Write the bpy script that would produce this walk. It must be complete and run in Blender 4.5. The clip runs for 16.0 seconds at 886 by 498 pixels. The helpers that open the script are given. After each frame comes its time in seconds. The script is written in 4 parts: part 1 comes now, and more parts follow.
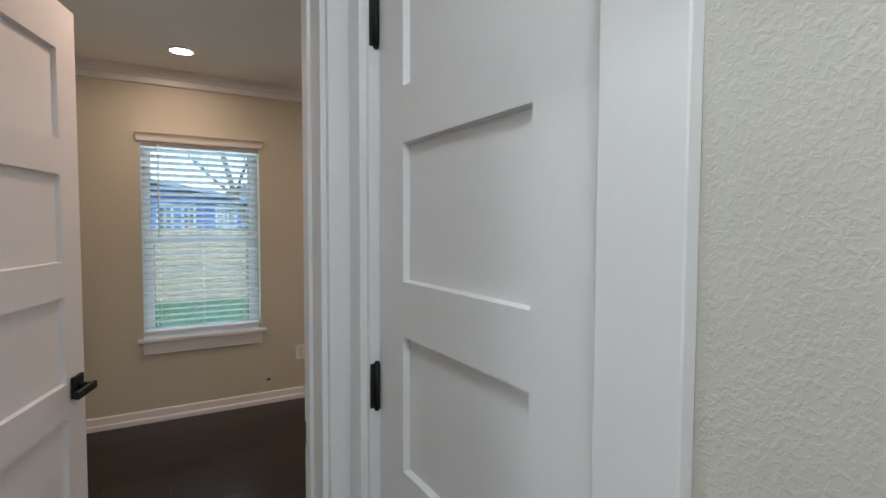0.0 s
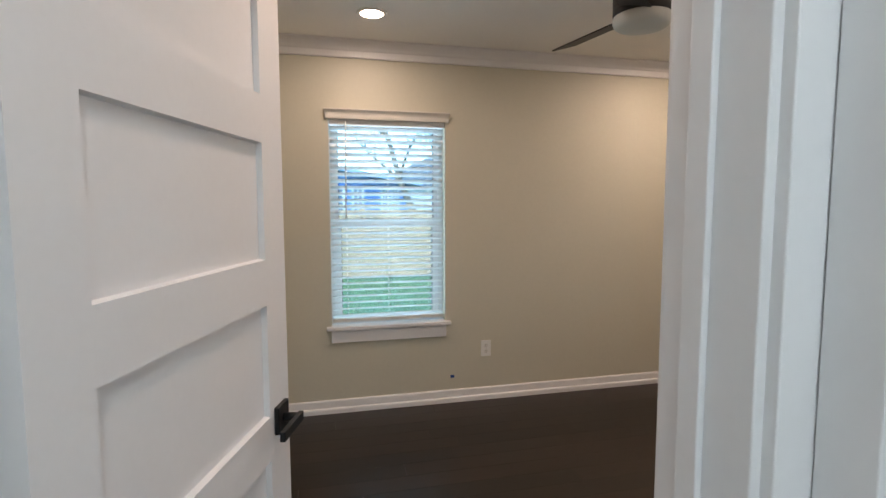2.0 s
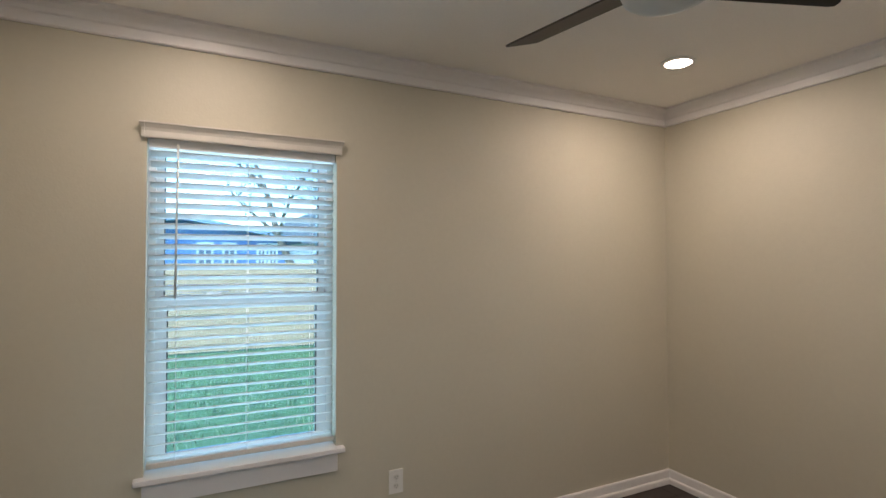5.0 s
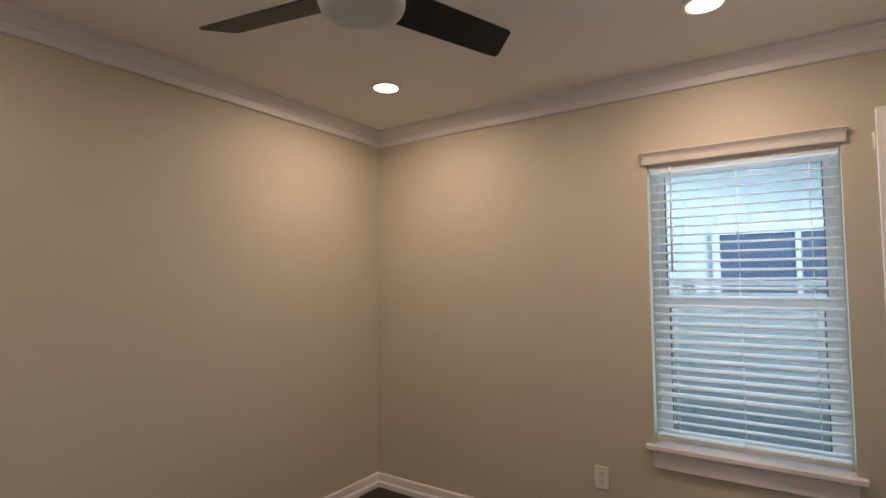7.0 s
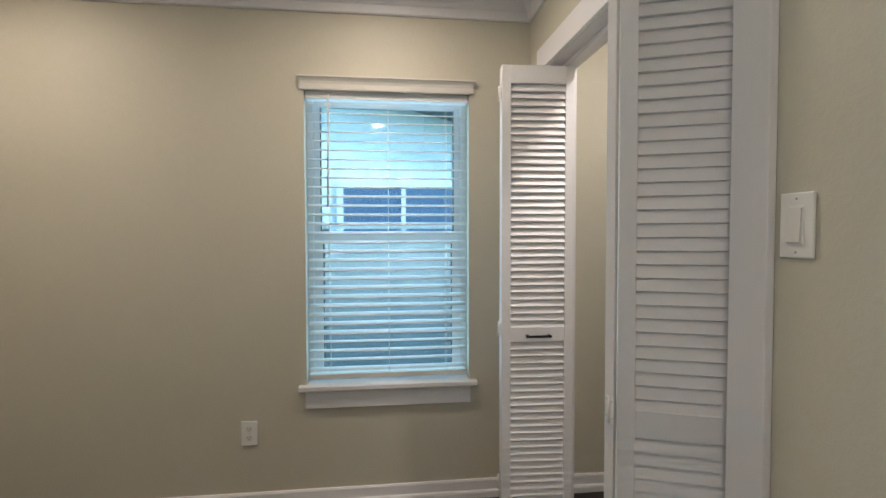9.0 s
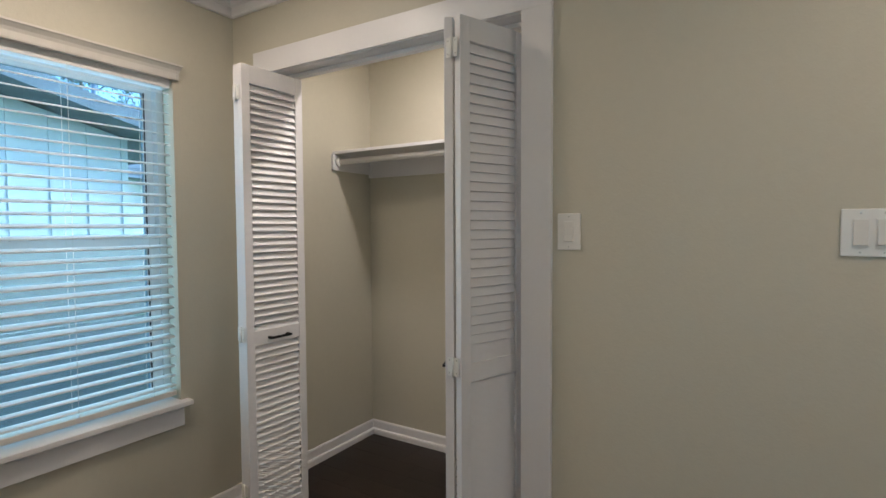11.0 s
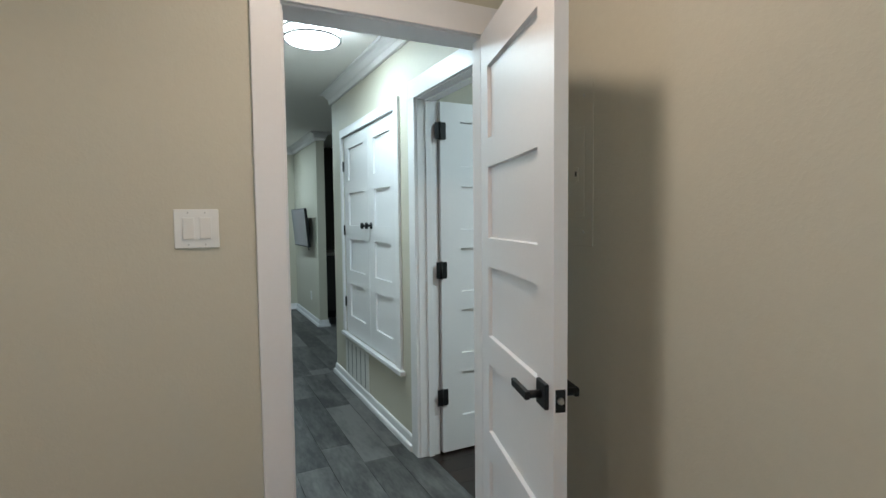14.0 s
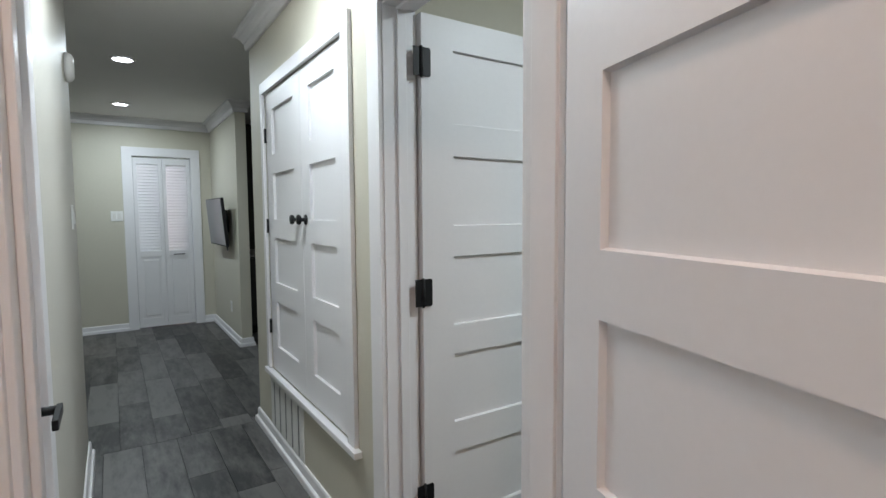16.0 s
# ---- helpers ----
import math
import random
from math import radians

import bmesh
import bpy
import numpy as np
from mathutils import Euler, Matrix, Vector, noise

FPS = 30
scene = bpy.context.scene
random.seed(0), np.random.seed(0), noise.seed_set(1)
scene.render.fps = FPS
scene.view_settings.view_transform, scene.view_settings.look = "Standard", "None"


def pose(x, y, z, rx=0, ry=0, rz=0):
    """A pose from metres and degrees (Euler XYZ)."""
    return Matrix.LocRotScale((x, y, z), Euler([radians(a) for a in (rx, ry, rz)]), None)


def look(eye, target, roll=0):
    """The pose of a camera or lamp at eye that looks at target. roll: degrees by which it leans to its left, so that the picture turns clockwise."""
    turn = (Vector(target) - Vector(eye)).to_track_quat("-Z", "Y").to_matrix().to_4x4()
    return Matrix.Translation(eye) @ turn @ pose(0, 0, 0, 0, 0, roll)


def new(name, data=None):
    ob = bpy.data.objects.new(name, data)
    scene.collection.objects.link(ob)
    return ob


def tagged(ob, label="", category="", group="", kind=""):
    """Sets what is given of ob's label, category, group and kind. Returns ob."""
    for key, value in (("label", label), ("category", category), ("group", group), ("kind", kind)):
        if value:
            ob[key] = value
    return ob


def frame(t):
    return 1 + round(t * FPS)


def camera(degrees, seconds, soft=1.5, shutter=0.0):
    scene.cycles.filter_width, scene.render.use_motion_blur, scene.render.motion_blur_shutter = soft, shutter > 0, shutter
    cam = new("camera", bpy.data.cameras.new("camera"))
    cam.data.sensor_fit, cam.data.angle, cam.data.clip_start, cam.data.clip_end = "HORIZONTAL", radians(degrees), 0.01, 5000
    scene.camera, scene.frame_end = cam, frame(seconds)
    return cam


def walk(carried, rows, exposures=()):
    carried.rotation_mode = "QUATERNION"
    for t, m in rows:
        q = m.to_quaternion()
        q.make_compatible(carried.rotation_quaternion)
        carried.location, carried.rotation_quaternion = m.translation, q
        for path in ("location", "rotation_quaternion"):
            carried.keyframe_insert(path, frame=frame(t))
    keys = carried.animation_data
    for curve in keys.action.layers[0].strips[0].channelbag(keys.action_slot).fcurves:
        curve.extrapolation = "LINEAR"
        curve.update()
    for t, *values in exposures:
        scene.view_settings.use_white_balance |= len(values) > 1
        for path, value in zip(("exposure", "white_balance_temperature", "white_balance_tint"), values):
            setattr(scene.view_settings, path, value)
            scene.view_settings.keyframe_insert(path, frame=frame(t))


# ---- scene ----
cam = camera(82.0, 16.0)
PATH = [
    (0, (-0.298, -1.164, 1.389), (0.706, 0.563, 1.293), 0.2),
    (0.5, (-0.334, -1.045, 1.389), (0.44, 0.793, 1.245), -0.0),
    (1, (-0.364, -0.928, 1.383), (0.257, 0.966, 1.215), -0.2),
    (1.5, (-0.38, -0.739, 1.388), (0.147, 1.182, 1.212), -0.2),
    (2, (-0.388, -0.525, 1.394), (0.076, 1.413, 1.223), -0.1),
    (2.5, (-0.387, -0.311, 1.386), (0.051, 1.635, 1.235), -0.6),
    (3, (-0.376, 0.002, 1.376), (0.07, 1.948, 1.255), -0.4),
    (3.2, (-0.35, 0.129, 1.382), (0.107, 2.072, 1.258), -0.5),
    (5.3, (-0.158, 0.532, 1.464), (0.861, 2.25, 1.56), 0.0),
    (5.5, (-0.15, 0.536, 1.471), (0.961, 2.194, 1.599), 0.0),
    (6, (-0.106, 0.531, 1.456), (1.204, 2.031, 1.64), -0.0),
    (6.5, (-0.075, 0.514, 1.433), (1.414, 1.838, 1.609), -0.2),
    (7, (-0.052, 0.504, 1.414), (1.6, 1.625, 1.528), -0.4),
    (7.5, (-0.025, 0.501, 1.388), (1.773, 1.375, 1.429), -0.4),
    (8, (0.028, 0.491, 1.372), (1.945, 1.06, 1.339), -0.4),
    (8.5, (0.113, 0.575, 1.327), (2.104, 0.75, 1.261), -0.3),
    (8.7, (0.146, 0.633, 1.316), (2.145, 0.643, 1.249), -0.2),
    (11, (0.512, 1.583, 1.344), (1.561, -0.118, 1.258), -0.3),
    (11.5, (0.527, 1.699, 1.335), (1.216, -0.176, 1.255), -0.4),
    (12, (0.484, 1.749, 1.342), (0.787, -0.226, 1.243), -0.6),
    (12.5, (0.426, 1.755, 1.349), (0.339, -0.241, 1.243), -0.6),
    (13, (0.375, 1.748, 1.353), (-0.062, -0.201, 1.242), -0.6),
    (13.5, (0.329, 1.742, 1.348), (-0.381, -0.124, 1.238), -0.6),
    (14, (0.292, 1.701, 1.345), (-0.591, -0.09, 1.229), -0.6),
    (14.5, (0.207, 1.539, 1.34), (-0.763, -0.206, 1.218), -0.6),
    (15, (0.113, 1.298, 1.335), (-0.893, -0.425, 1.205), -0.6),
    (15.5, (0.053, 0.985, 1.342), (-0.985, -0.719, 1.204), -0.8),
    (16, (-0.072, 0.633, 1.33), (-1.159, -1.04, 1.191), -0.4),
]
EXPOSURES = [
    (0.0, 2.58, 6950, 29),
    (0.5, 2.76, 6950, 34),
    (1.0, 2.9, 7150, 32),
    (1.5, 2.95, 7150, 31),
    (2.0, 3.08, 6650, 25),
    (2.5, 3.02, 6750, 23),
    (3.0, 3.02, 6400, 20),
    (5.5, 2.9, 6300, 22),
    (6.0, 2.72, 6900, 32),
    (6.5, 2.71, 7350, 38),
    (7.0, 2.70, 7150, 33),
    (7.5, 2.87, 6350, 19),
    (8.0, 3.06, 6160, 16),
    (8.5, 3.0, 6090, 15),
    (11.0, 2.76, 6090, 16),
    (11.5, 2.9, 7220, 30),
    (12.0, 3.11, 6510, 19),
    (12.5, 3.2, 6190, 16),
    (13.0, 3.17, 6400, 18),
    (13.5, 3.14, 6330, 17),
    (14.0, 3.0, 6260, 17),
    (14.5, 3.01, 6260, 18),
    (15.0, 3.02, 6190, 18),
    (16.0, 2.97, 6750, 29),
]
walk(cam, [(t, look(eye, target, roll)) for t, eye, target, roll in PATH], EXPOSURES)
# ---- world and large lights ----
world = bpy.data.worlds.new("sky")
scene.world = world
world.use_nodes = True
wn = world.node_tree.nodes
sky = wn.new("ShaderNodeTexSky")
sky.sky_type = "NISHITA"
sky.sun_disc = False
sky.sun_elevation = radians(38)
sky.sun_rotation = radians(228)
world.node_tree.links.new(sky.outputs[0], wn["Background"].inputs[0])
wn["Background"].inputs[1].default_value = 0.13

sun_data = bpy.data.lights.new("sun", "SUN")
sun_data.energy, sun_data.angle, sun_data.color = 0.75, radians(12), (1.0, 0.95, 0.88)
sun = new("sun", sun_data)
sun.matrix_world = look((0, 0, 30), (0 - 10 * math.sin(radians(228)), -10 * math.cos(radians(228)), 22))

WARM = (1.0, 0.84, 0.64)
COOL = (0.72, 0.98, 1.0)
ROOM_WATTS = 0.92
HALL_WATTS = 1.27
DAY = (0.46, 0.84, 1.0)
DAY_WATTS = 0.85

# ---- materials ----


def mat(name, color, rough=0.5, metal=0.0, bump=0.0, scale=40.0, vary=0.04, spec=0.5, coords="Object"):
    """A painted or plain surface with two scales of colour variation and a fine relief."""
    m = bpy.data.materials.new(name)
    m.use_nodes = True
    nt = m.node_tree
    b = nt.nodes["Principled BSDF"]
    b.inputs["Roughness"].default_value = rough
    b.inputs["Metallic"].default_value = metal
    b.inputs["Specular IOR Level"].default_value = spec
    tc = nt.nodes.new("ShaderNodeTexCoord")
    n1 = nt.nodes.new("ShaderNodeTexNoise")
    n1.inputs["Scale"].default_value = 2.2
    n1.inputs["Detail"].default_value = 4
    n2 = nt.nodes.new("ShaderNodeTexNoise")
    n2.inputs["Scale"].default_value = scale
    n2.inputs["Detail"].default_value = 3
    for n in (n1, n2):
        nt.links.new(tc.outputs[coords], n.inputs["Vector"])
    mixv = nt.nodes.new("ShaderNodeMath")
    mixv.operation = "ADD"
    nt.links.new(n1.outputs["Fac"], mixv.inputs[0])
    nt.links.new(n2.outputs["Fac"], mixv.inputs[1])
    ramp = nt.nodes.new("ShaderNodeMapRange")
    ramp.inputs["From Min"].default_value = 0.5
    ramp.inputs["From Max"].default_value = 1.5
    ramp.inputs["To Min"].default_value = 1 - vary
    ramp.inputs["To Max"].default_value = 1 + vary
    nt.links.new(mixv.outputs[0], ramp.inputs["Value"])
    hsv = nt.nodes.new("ShaderNodeHueSaturation")
    hsv.inputs["Color"].default_value = (*color, 1)
    nt.links.new(ramp.outputs[0], hsv.inputs["Value"])
    nt.links.new(hsv.outputs[0], b.inputs["Base Color"])
    if bump:
        bp = nt.nodes.new("ShaderNodeBump")
        bp.inputs["Strength"].default_value = bump
        bp.inputs["Distance"].default_value = 0.002
        nt.links.new(n2.outputs["Fac"], bp.inputs["Height"])
        nt.links.new(bp.outputs[0], b.inputs["Normal"])
    return m


def wall_paint(name, color, scale, strength):
    """Eggshell paint over an orange-peel spray texture."""
    m = mat(name, color, 0.55, bump=0.0, vary=0.03)
    nt = m.node_tree
    b = nt.nodes["Principled BSDF"]
    tc = nt.nodes.new("ShaderNodeTexCoord")
    v = nt.nodes.new("ShaderNodeTexNoise")
    v.inputs["Scale"].default_value = scale
    v.inputs["Detail"].default_value = 2.5
    v.inputs["Distortion"].default_value = 0.6
    nt.links.new(tc.outputs["Object"], v.inputs["Vector"])
    r = nt.nodes.new("ShaderNodeMapRange")
    r.inputs["From Min"].default_value = 0.45
    r.inputs["From Max"].default_value = 0.66
    nt.links.new(v.outputs["Fac"], r.inputs["Value"])
    bp = nt.nodes.new("ShaderNodeBump")
    bp.inputs["Strength"].default_value = strength
    bp.inputs["Distance"].default_value = 0.0016
    nt.links.new(r.outputs[0], bp.inputs["Height"])
    nt.links.new(bp.outputs[0], b.inputs["Normal"])
    return m


def plank_mat(name, dark, light, rough, patch, stretch, low=0.42, high=1.05):
    """Printed planks: a tone for each plank, long grain and cloudy worn patches."""
    m = bpy.data.materials.new(name)
    m.use_nodes = True
    nt = m.node_tree
    b = nt.nodes["Principled BSDF"]
    tc = nt.nodes.new("ShaderNodeTexCoord")
    info = nt.nodes.new("ShaderNodeObjectInfo")
    mp = nt.nodes.new("ShaderNodeMapping")
    mp.inputs["Scale"].default_value = stretch
    off = nt.nodes.new("ShaderNodeMath")
    off.operation = "MULTIPLY"
    off.inputs[1].default_value = 37.0
    nt.links.new(info.outputs["Random"], off.inputs[0])
    comb = nt.nodes.new("ShaderNodeCombineXYZ")
    for k in range(3):
        nt.links.new(off.outputs[0], comb.inputs[k])
    nt.links.new(comb.outputs[0], mp.inputs["Location"])
    nt.links.new(tc.outputs["Object"], mp.inputs["Vector"])
    grain = nt.nodes.new("ShaderNodeTexNoise")
    grain.inputs["Scale"].default_value = 9
    grain.inputs["Detail"].default_value = 8
    grain.inputs["Roughness"].default_value = 0.65
    nt.links.new(mp.outputs[0], grain.inputs["Vector"])
    cloud = nt.nodes.new("ShaderNodeTexNoise")
    cloud.inputs["Scale"].default_value = 2.4
    cloud.inputs["Detail"].default_value = 6
    cloud.inputs["Roughness"].default_value = 0.7
    nt.links.new(mp.outputs[0], cloud.inputs["Vector"])
    a = nt.nodes.new("ShaderNodeMath")
    a.operation = "MULTIPLY_ADD"
    a.inputs[1].default_value = 0.35
    nt.links.new(grain.outputs["Fac"], a.inputs[0])
    c = nt.nodes.new("ShaderNodeMath")
    c.operation = "MULTIPLY_ADD"
    c.inputs[1].default_value = patch
    nt.links.new(cloud.outputs["Fac"], c.inputs[0])
    d = nt.nodes.new("ShaderNodeMath")
    d.operation = "MULTIPLY"
    d.inputs[1].default_value = 0.38
    nt.links.new(info.outputs["Random"], d.inputs[0])
    nt.links.new(d.outputs[0], c.inputs[2])
    nt.links.new(c.outputs[0], a.inputs[2])
    ramp = nt.nodes.new("ShaderNodeValToRGB")
    ramp.color_ramp.elements[0].position = low
    ramp.color_ramp.elements[1].position = min(high, 1.0)
    ramp.color_ramp.elements[0].color = (*dark, 1)
    ramp.color_ramp.elements[1].color = (*light, 1)
    nt.links.new(a.outputs[0], ramp.inputs[0])
    nt.links.new(ramp.outputs[0], b.inputs["Base Color"])
    b.inputs["Roughness"].default_value = rough
    bp = nt.nodes.new("ShaderNodeBump")
    bp.inputs["Strength"].default_value = 0.12
    bp.inputs["Distance"].default_value = 0.001
    nt.links.new(grain.outputs["Fac"], bp.inputs["Height"])
    nt.links.new(bp.outputs[0], b.inputs["Normal"])
    return m


def glow(name, color, strength):
    m = bpy.data.materials.new(name)
    m.use_nodes = True
    b = m.node_tree.nodes["Principled BSDF"]
    b.inputs["Base Color"].default_value = (0.9, 0.9, 0.9, 1)
    b.inputs["Emission Color"].default_value = (*color, 1)
    b.inputs["Emission Strength"].default_value = strength
    return m


def glass(name, tint):
    m = bpy.data.materials.new(name)
    m.use_nodes = True
    nt = m.node_tree
    nt.nodes.remove(nt.nodes["Principled BSDF"])
    tr = nt.nodes.new("ShaderNodeBsdfTransparent")
    tr.inputs[0].default_value = (*tint, 1)
    gl = nt.nodes.new("ShaderNodeBsdfGlossy")
    gl.inputs["Roughness"].default_value = 0.02
    fr = nt.nodes.new("ShaderNodeFresnel")
    fr.inputs[0].default_value = 1.45
    mx = nt.nodes.new("ShaderNodeMixShader")
    nt.links.new(fr.outputs[0], mx.inputs[0])
    nt.links.new(tr.outputs[0], mx.inputs[1])
    nt.links.new(gl.outputs[0], mx.inputs[2])
    nt.links.new(mx.outputs[0], nt.nodes["Material Output"].inputs[0])
    return m


WALL = wall_paint("cream_wall_paint", (0.576, 0.541, 0.445), 95, 0.12)
HALLWALL = wall_paint("cream_textured_hall_paint", (0.57, 0.54, 0.475), 170, 0.25)
CEIL = mat("flat_ceiling_paint", (0.85, 0.83, 0.80), 0.8, bump=0.25, scale=120)
TRIM = mat("white_trim_paint", (0.78, 0.762, 0.768), 0.38, bump=0.06, scale=60, vary=0.02)
DOOR = mat("white_door_paint", (0.765, 0.748, 0.755), 0.42, bump=0.08, scale=70, vary=0.02)
LOUVER = mat("white_louver_paint", (0.76, 0.742, 0.748), 0.4, bump=0.06, scale=50, vary=0.03)
VINYL = mat("white_vinyl", (0.8, 0.8, 0.8), 0.35, vary=0.02)
SLAT = mat("white_blind_slat", (0.84, 0.84, 0.835), 0.4, bump=0.05, scale=30, vary=0.02)
nt = SLAT.node_tree
tl = nt.nodes.new("ShaderNodeBsdfTranslucent")
tl.inputs[0].default_value = (0.88, 0.88, 0.88, 1)
ms = nt.nodes.new("ShaderNodeMixShader")
ms.inputs[0].default_value = 0.25
nt.links.new(nt.nodes["Principled BSDF"].outputs[0], ms.inputs[1])
nt.links.new(tl.outputs[0], ms.inputs[2])
nt.links.new(ms.outputs[0], nt.nodes["Material Output"].inputs[0])
# white valance and bottom rail; warm room light is put into the cream
VALANCE = mat("warm_lit_white_valance", (0.66, 0.63, 0.58), 0.45, bump=0.05, scale=30, vary=0.02)
CORD = mat("white_cord", (0.75, 0.75, 0.73), 0.8)
DARKGAP = mat("black_rubber_seal", (0.02, 0.02, 0.022), 0.7)
BLACK = mat("matte_black_metal", (0.010, 0.010, 0.011), 0.5, 0.0, bump=0.05, scale=200, vary=0.1, spec=0.3)
STEEL = mat("brushed_steel", (0.55, 0.54, 0.52), 0.3, 1.0, vary=0.05)
NICKEL = mat("brushed_nickel", (0.5, 0.5, 0.5), 0.35, 1.0, vary=0.05)
PLATE = mat("white_plastic_plate", (0.8, 0.79, 0.76), 0.3, vary=0.01)
ROCKER = mat("ivory_plastic_rocker", (0.72, 0.70, 0.66), 0.3, vary=0.01)
SLOT = mat("dark_slot", (0.05, 0.045, 0.04), 0.6)
TAPE = mat("blue_masking_tape", (0.01, 0.05, 0.22), 0.7, bump=0.2)
FANBLACK = mat("espresso_fan_blade", (0.007, 0.005, 0.004), 0.55, bump=0.15, scale=25, vary=0.2)
FANGLASS = mat("frosted_white_glass", (0.62, 0.61, 0.57), 0.75, vary=0.01)
WOODFLOOR = plank_mat("dark_stained_wood", (0.010, 0.005, 0.0036), (0.026, 0.013, 0.009), 0.34, 0.45, (1.2, 9, 9))
HALLFLOOR = plank_mat("grey_vinyl_plank", (0.009, 0.0088, 0.0086), (0.125, 0.12, 0.113), 0.47, 0.95, (5, 1.3, 5), 0.62, 1.0)
# also colours the sheet that gives the far closet its shade
SUBFLOOR_SHADE = mat("dark_subfloor_and_shade", (0.012, 0.011, 0.010), 0.8)
LAMPROOM = glow("warm_lamp_lens", (1.0, 0.84, 0.64), 4.0)
LAMPHALL = glow("cool_lamp_lens", (0.80, 0.98, 1.0), 1.6)
PANE = glass("window_glass", (0.55, 0.73, 0.80))
SCREEN = mat("black_glossy_screen", (0.01, 0.011, 0.013), 0.12, vary=0.02)
KITCHEN = mat("dark_espresso_cabinet", (0.025, 0.023, 0.022), 0.4, bump=0.05)
COUNTER = mat("grey_stone_counter", (0.30, 0.29, 0.27), 0.3, scale=90, vary=0.25)
SPLASH = mat("dark_tile", (0.035, 0.028, 0.022), 0.35, bump=0.1, scale=18, vary=0.35)

# ---- mesh helpers ----


def box(bm, x0, x1, y0, y1, z0, z1, m=None):
    vs = []
    for x in (x0, x1):
        for y in (y0, y1):
            for z in (z0, z1):
                v = Vector((x, y, z))
                vs.append(bm.verts.new(m @ v if m else v))
    for f in ((0, 1, 3, 2), (4, 6, 7, 5), (0, 4, 5, 1), (2, 3, 7, 6), (0, 2, 6, 4), (1, 5, 7, 3)):
        bm.faces.new([vs[i] for i in f])
    return vs


def tube(bm, m, r0, r1, h, n=24, cap=True):
    """A round bar along local z from 0 to h."""
    a, b = [], []
    for i in range(n):
        t = 2 * math.pi * i / n
        a.append(bm.verts.new(m @ Vector((r0 * math.cos(t), r0 * math.sin(t), 0))))
        b.append(bm.verts.new(m @ Vector((r1 * math.cos(t), r1 * math.sin(t), h))))
    for i in range(n):
        j = (i + 1) % n
        f = bm.faces.new((a[i], a[j], b[j], b[i]))
        f.smooth = True
    if cap:
        bm.faces.new(a[::-1])
        bm.faces.new(b)


def lathe(bm, m, prof, n=40):
    """Turns a profile of (radius, z) about local z."""
    rings = []
    for r, z in prof:
        rings.append([bm.verts.new(m @ Vector((r * math.cos(2 * math.pi * i / n), r * math.sin(2 * math.pi * i / n), z))) for i in range(n)])
    for a, b in zip(rings, rings[1:]):
        for i in range(n):
            j = (i + 1) % n
            bm.faces.new((a[i], a[j], b[j], b[i])).smooth = True
    if prof[0][0] > 1e-4:
        bm.faces.new(rings[0][::-1])
    if prof[-1][0] > 1e-4:
        bm.faces.new(rings[-1])


def prism(bm, outline, z0, z1, m=None):
    lo = [bm.verts.new((m or Matrix()) @ Vector((x, y, z0))) for x, y in outline]
    hi = [bm.verts.new((m or Matrix()) @ Vector((x, y, z1))) for x, y in outline]
    n = len(outline)
    bm.faces.new(lo[::-1])
    bm.faces.new(hi)
    for i in range(n):
        j = (i + 1) % n
        bm.faces.new((lo[i], lo[j], hi[j], hi[i]))


def sweep(bm, path, prof, closed=False):
    """Runs a profile of (distance to the left of the path, z) along a flat path, mitred at the corners."""
    n = len(path)
    rings = []
    for i in range(n):
        p = Vector(path[i])
        d0 = (p - Vector(path[i - 1])).normalized() if (closed or i > 0) else None
        d1 = (Vector(path[(i + 1) % n]) - p).normalized() if (closed or i < n - 1) else None
        d0, d1 = d0 or d1, d1 or d0
        n0, n1 = Vector((-d0.y, d0.x)), Vector((-d1.y, d1.x))
        mit = n0 + n1
        mit = mit / max(mit.dot(n0), 0.2)
        rings.append([bm.verts.new((p.x + mit.x * d, p.y + mit.y * d, z)) for d, z in prof])
    k = len(prof)
    pairs = list(zip(rings, rings[1:])) + ([(rings[-1], rings[0])] if closed else [])
    for a, b in pairs:
        for i in range(k):
            j = (i + 1) % k
            bm.faces.new((a[i], b[i], b[j], a[j]))
    if not closed:
        bm.faces.new(rings[0])
        bm.faces.new(rings[-1][::-1])


def soften(bm, w, segs=2):
    bmesh.ops.recalc_face_normals(bm, faces=bm.faces[:])
    es = [e for e in bm.edges if len(e.link_faces) == 2 and e.calc_face_angle(0) > 0.6]
    bmesh.ops.bevel(bm, geom=es, offset=w, segments=segs, profile=0.5, affect="EDGES", clamp_overlap=True)


def mesh_of(bm, name, material):
    bmesh.ops.recalc_face_normals(bm, faces=bm.faces[:])
    me = bpy.data.meshes.new(name)
    bm.to_mesh(me)
    bm.free()
    me.materials.append(material)
    return me


def part(name, bm, material, parent=None, label=""):
    ob = new(name, mesh_of(bm, name, material))
    ob.parent = parent
    return tagged(ob, label)


def piece(name, me, parent, m):
    """A repeat of a part on shared mesh data."""
    ob = new(name, me)
    ob.parent = parent
    ob.matrix_basis = m
    return ob


def thing(name, label, category, m=None, group="", kind=""):
    ob = new(name)
    ob.empty_display_size = 0.05
    if m:
        ob.matrix_basis = m
    return tagged(ob, label, category, group, kind)


def bx(*a, soft=0.0, m=None):
    bm = bmesh.new()
    box(bm, *a, m=m)
    if soft:
        soften(bm, soft)
    return bm


def structure(name, boxes, material, label, category):
    bm = bmesh.new()
    for b in boxes:
        box(bm, *b)
    return tagged(part(name, bm, material), label, category, kind="structure")


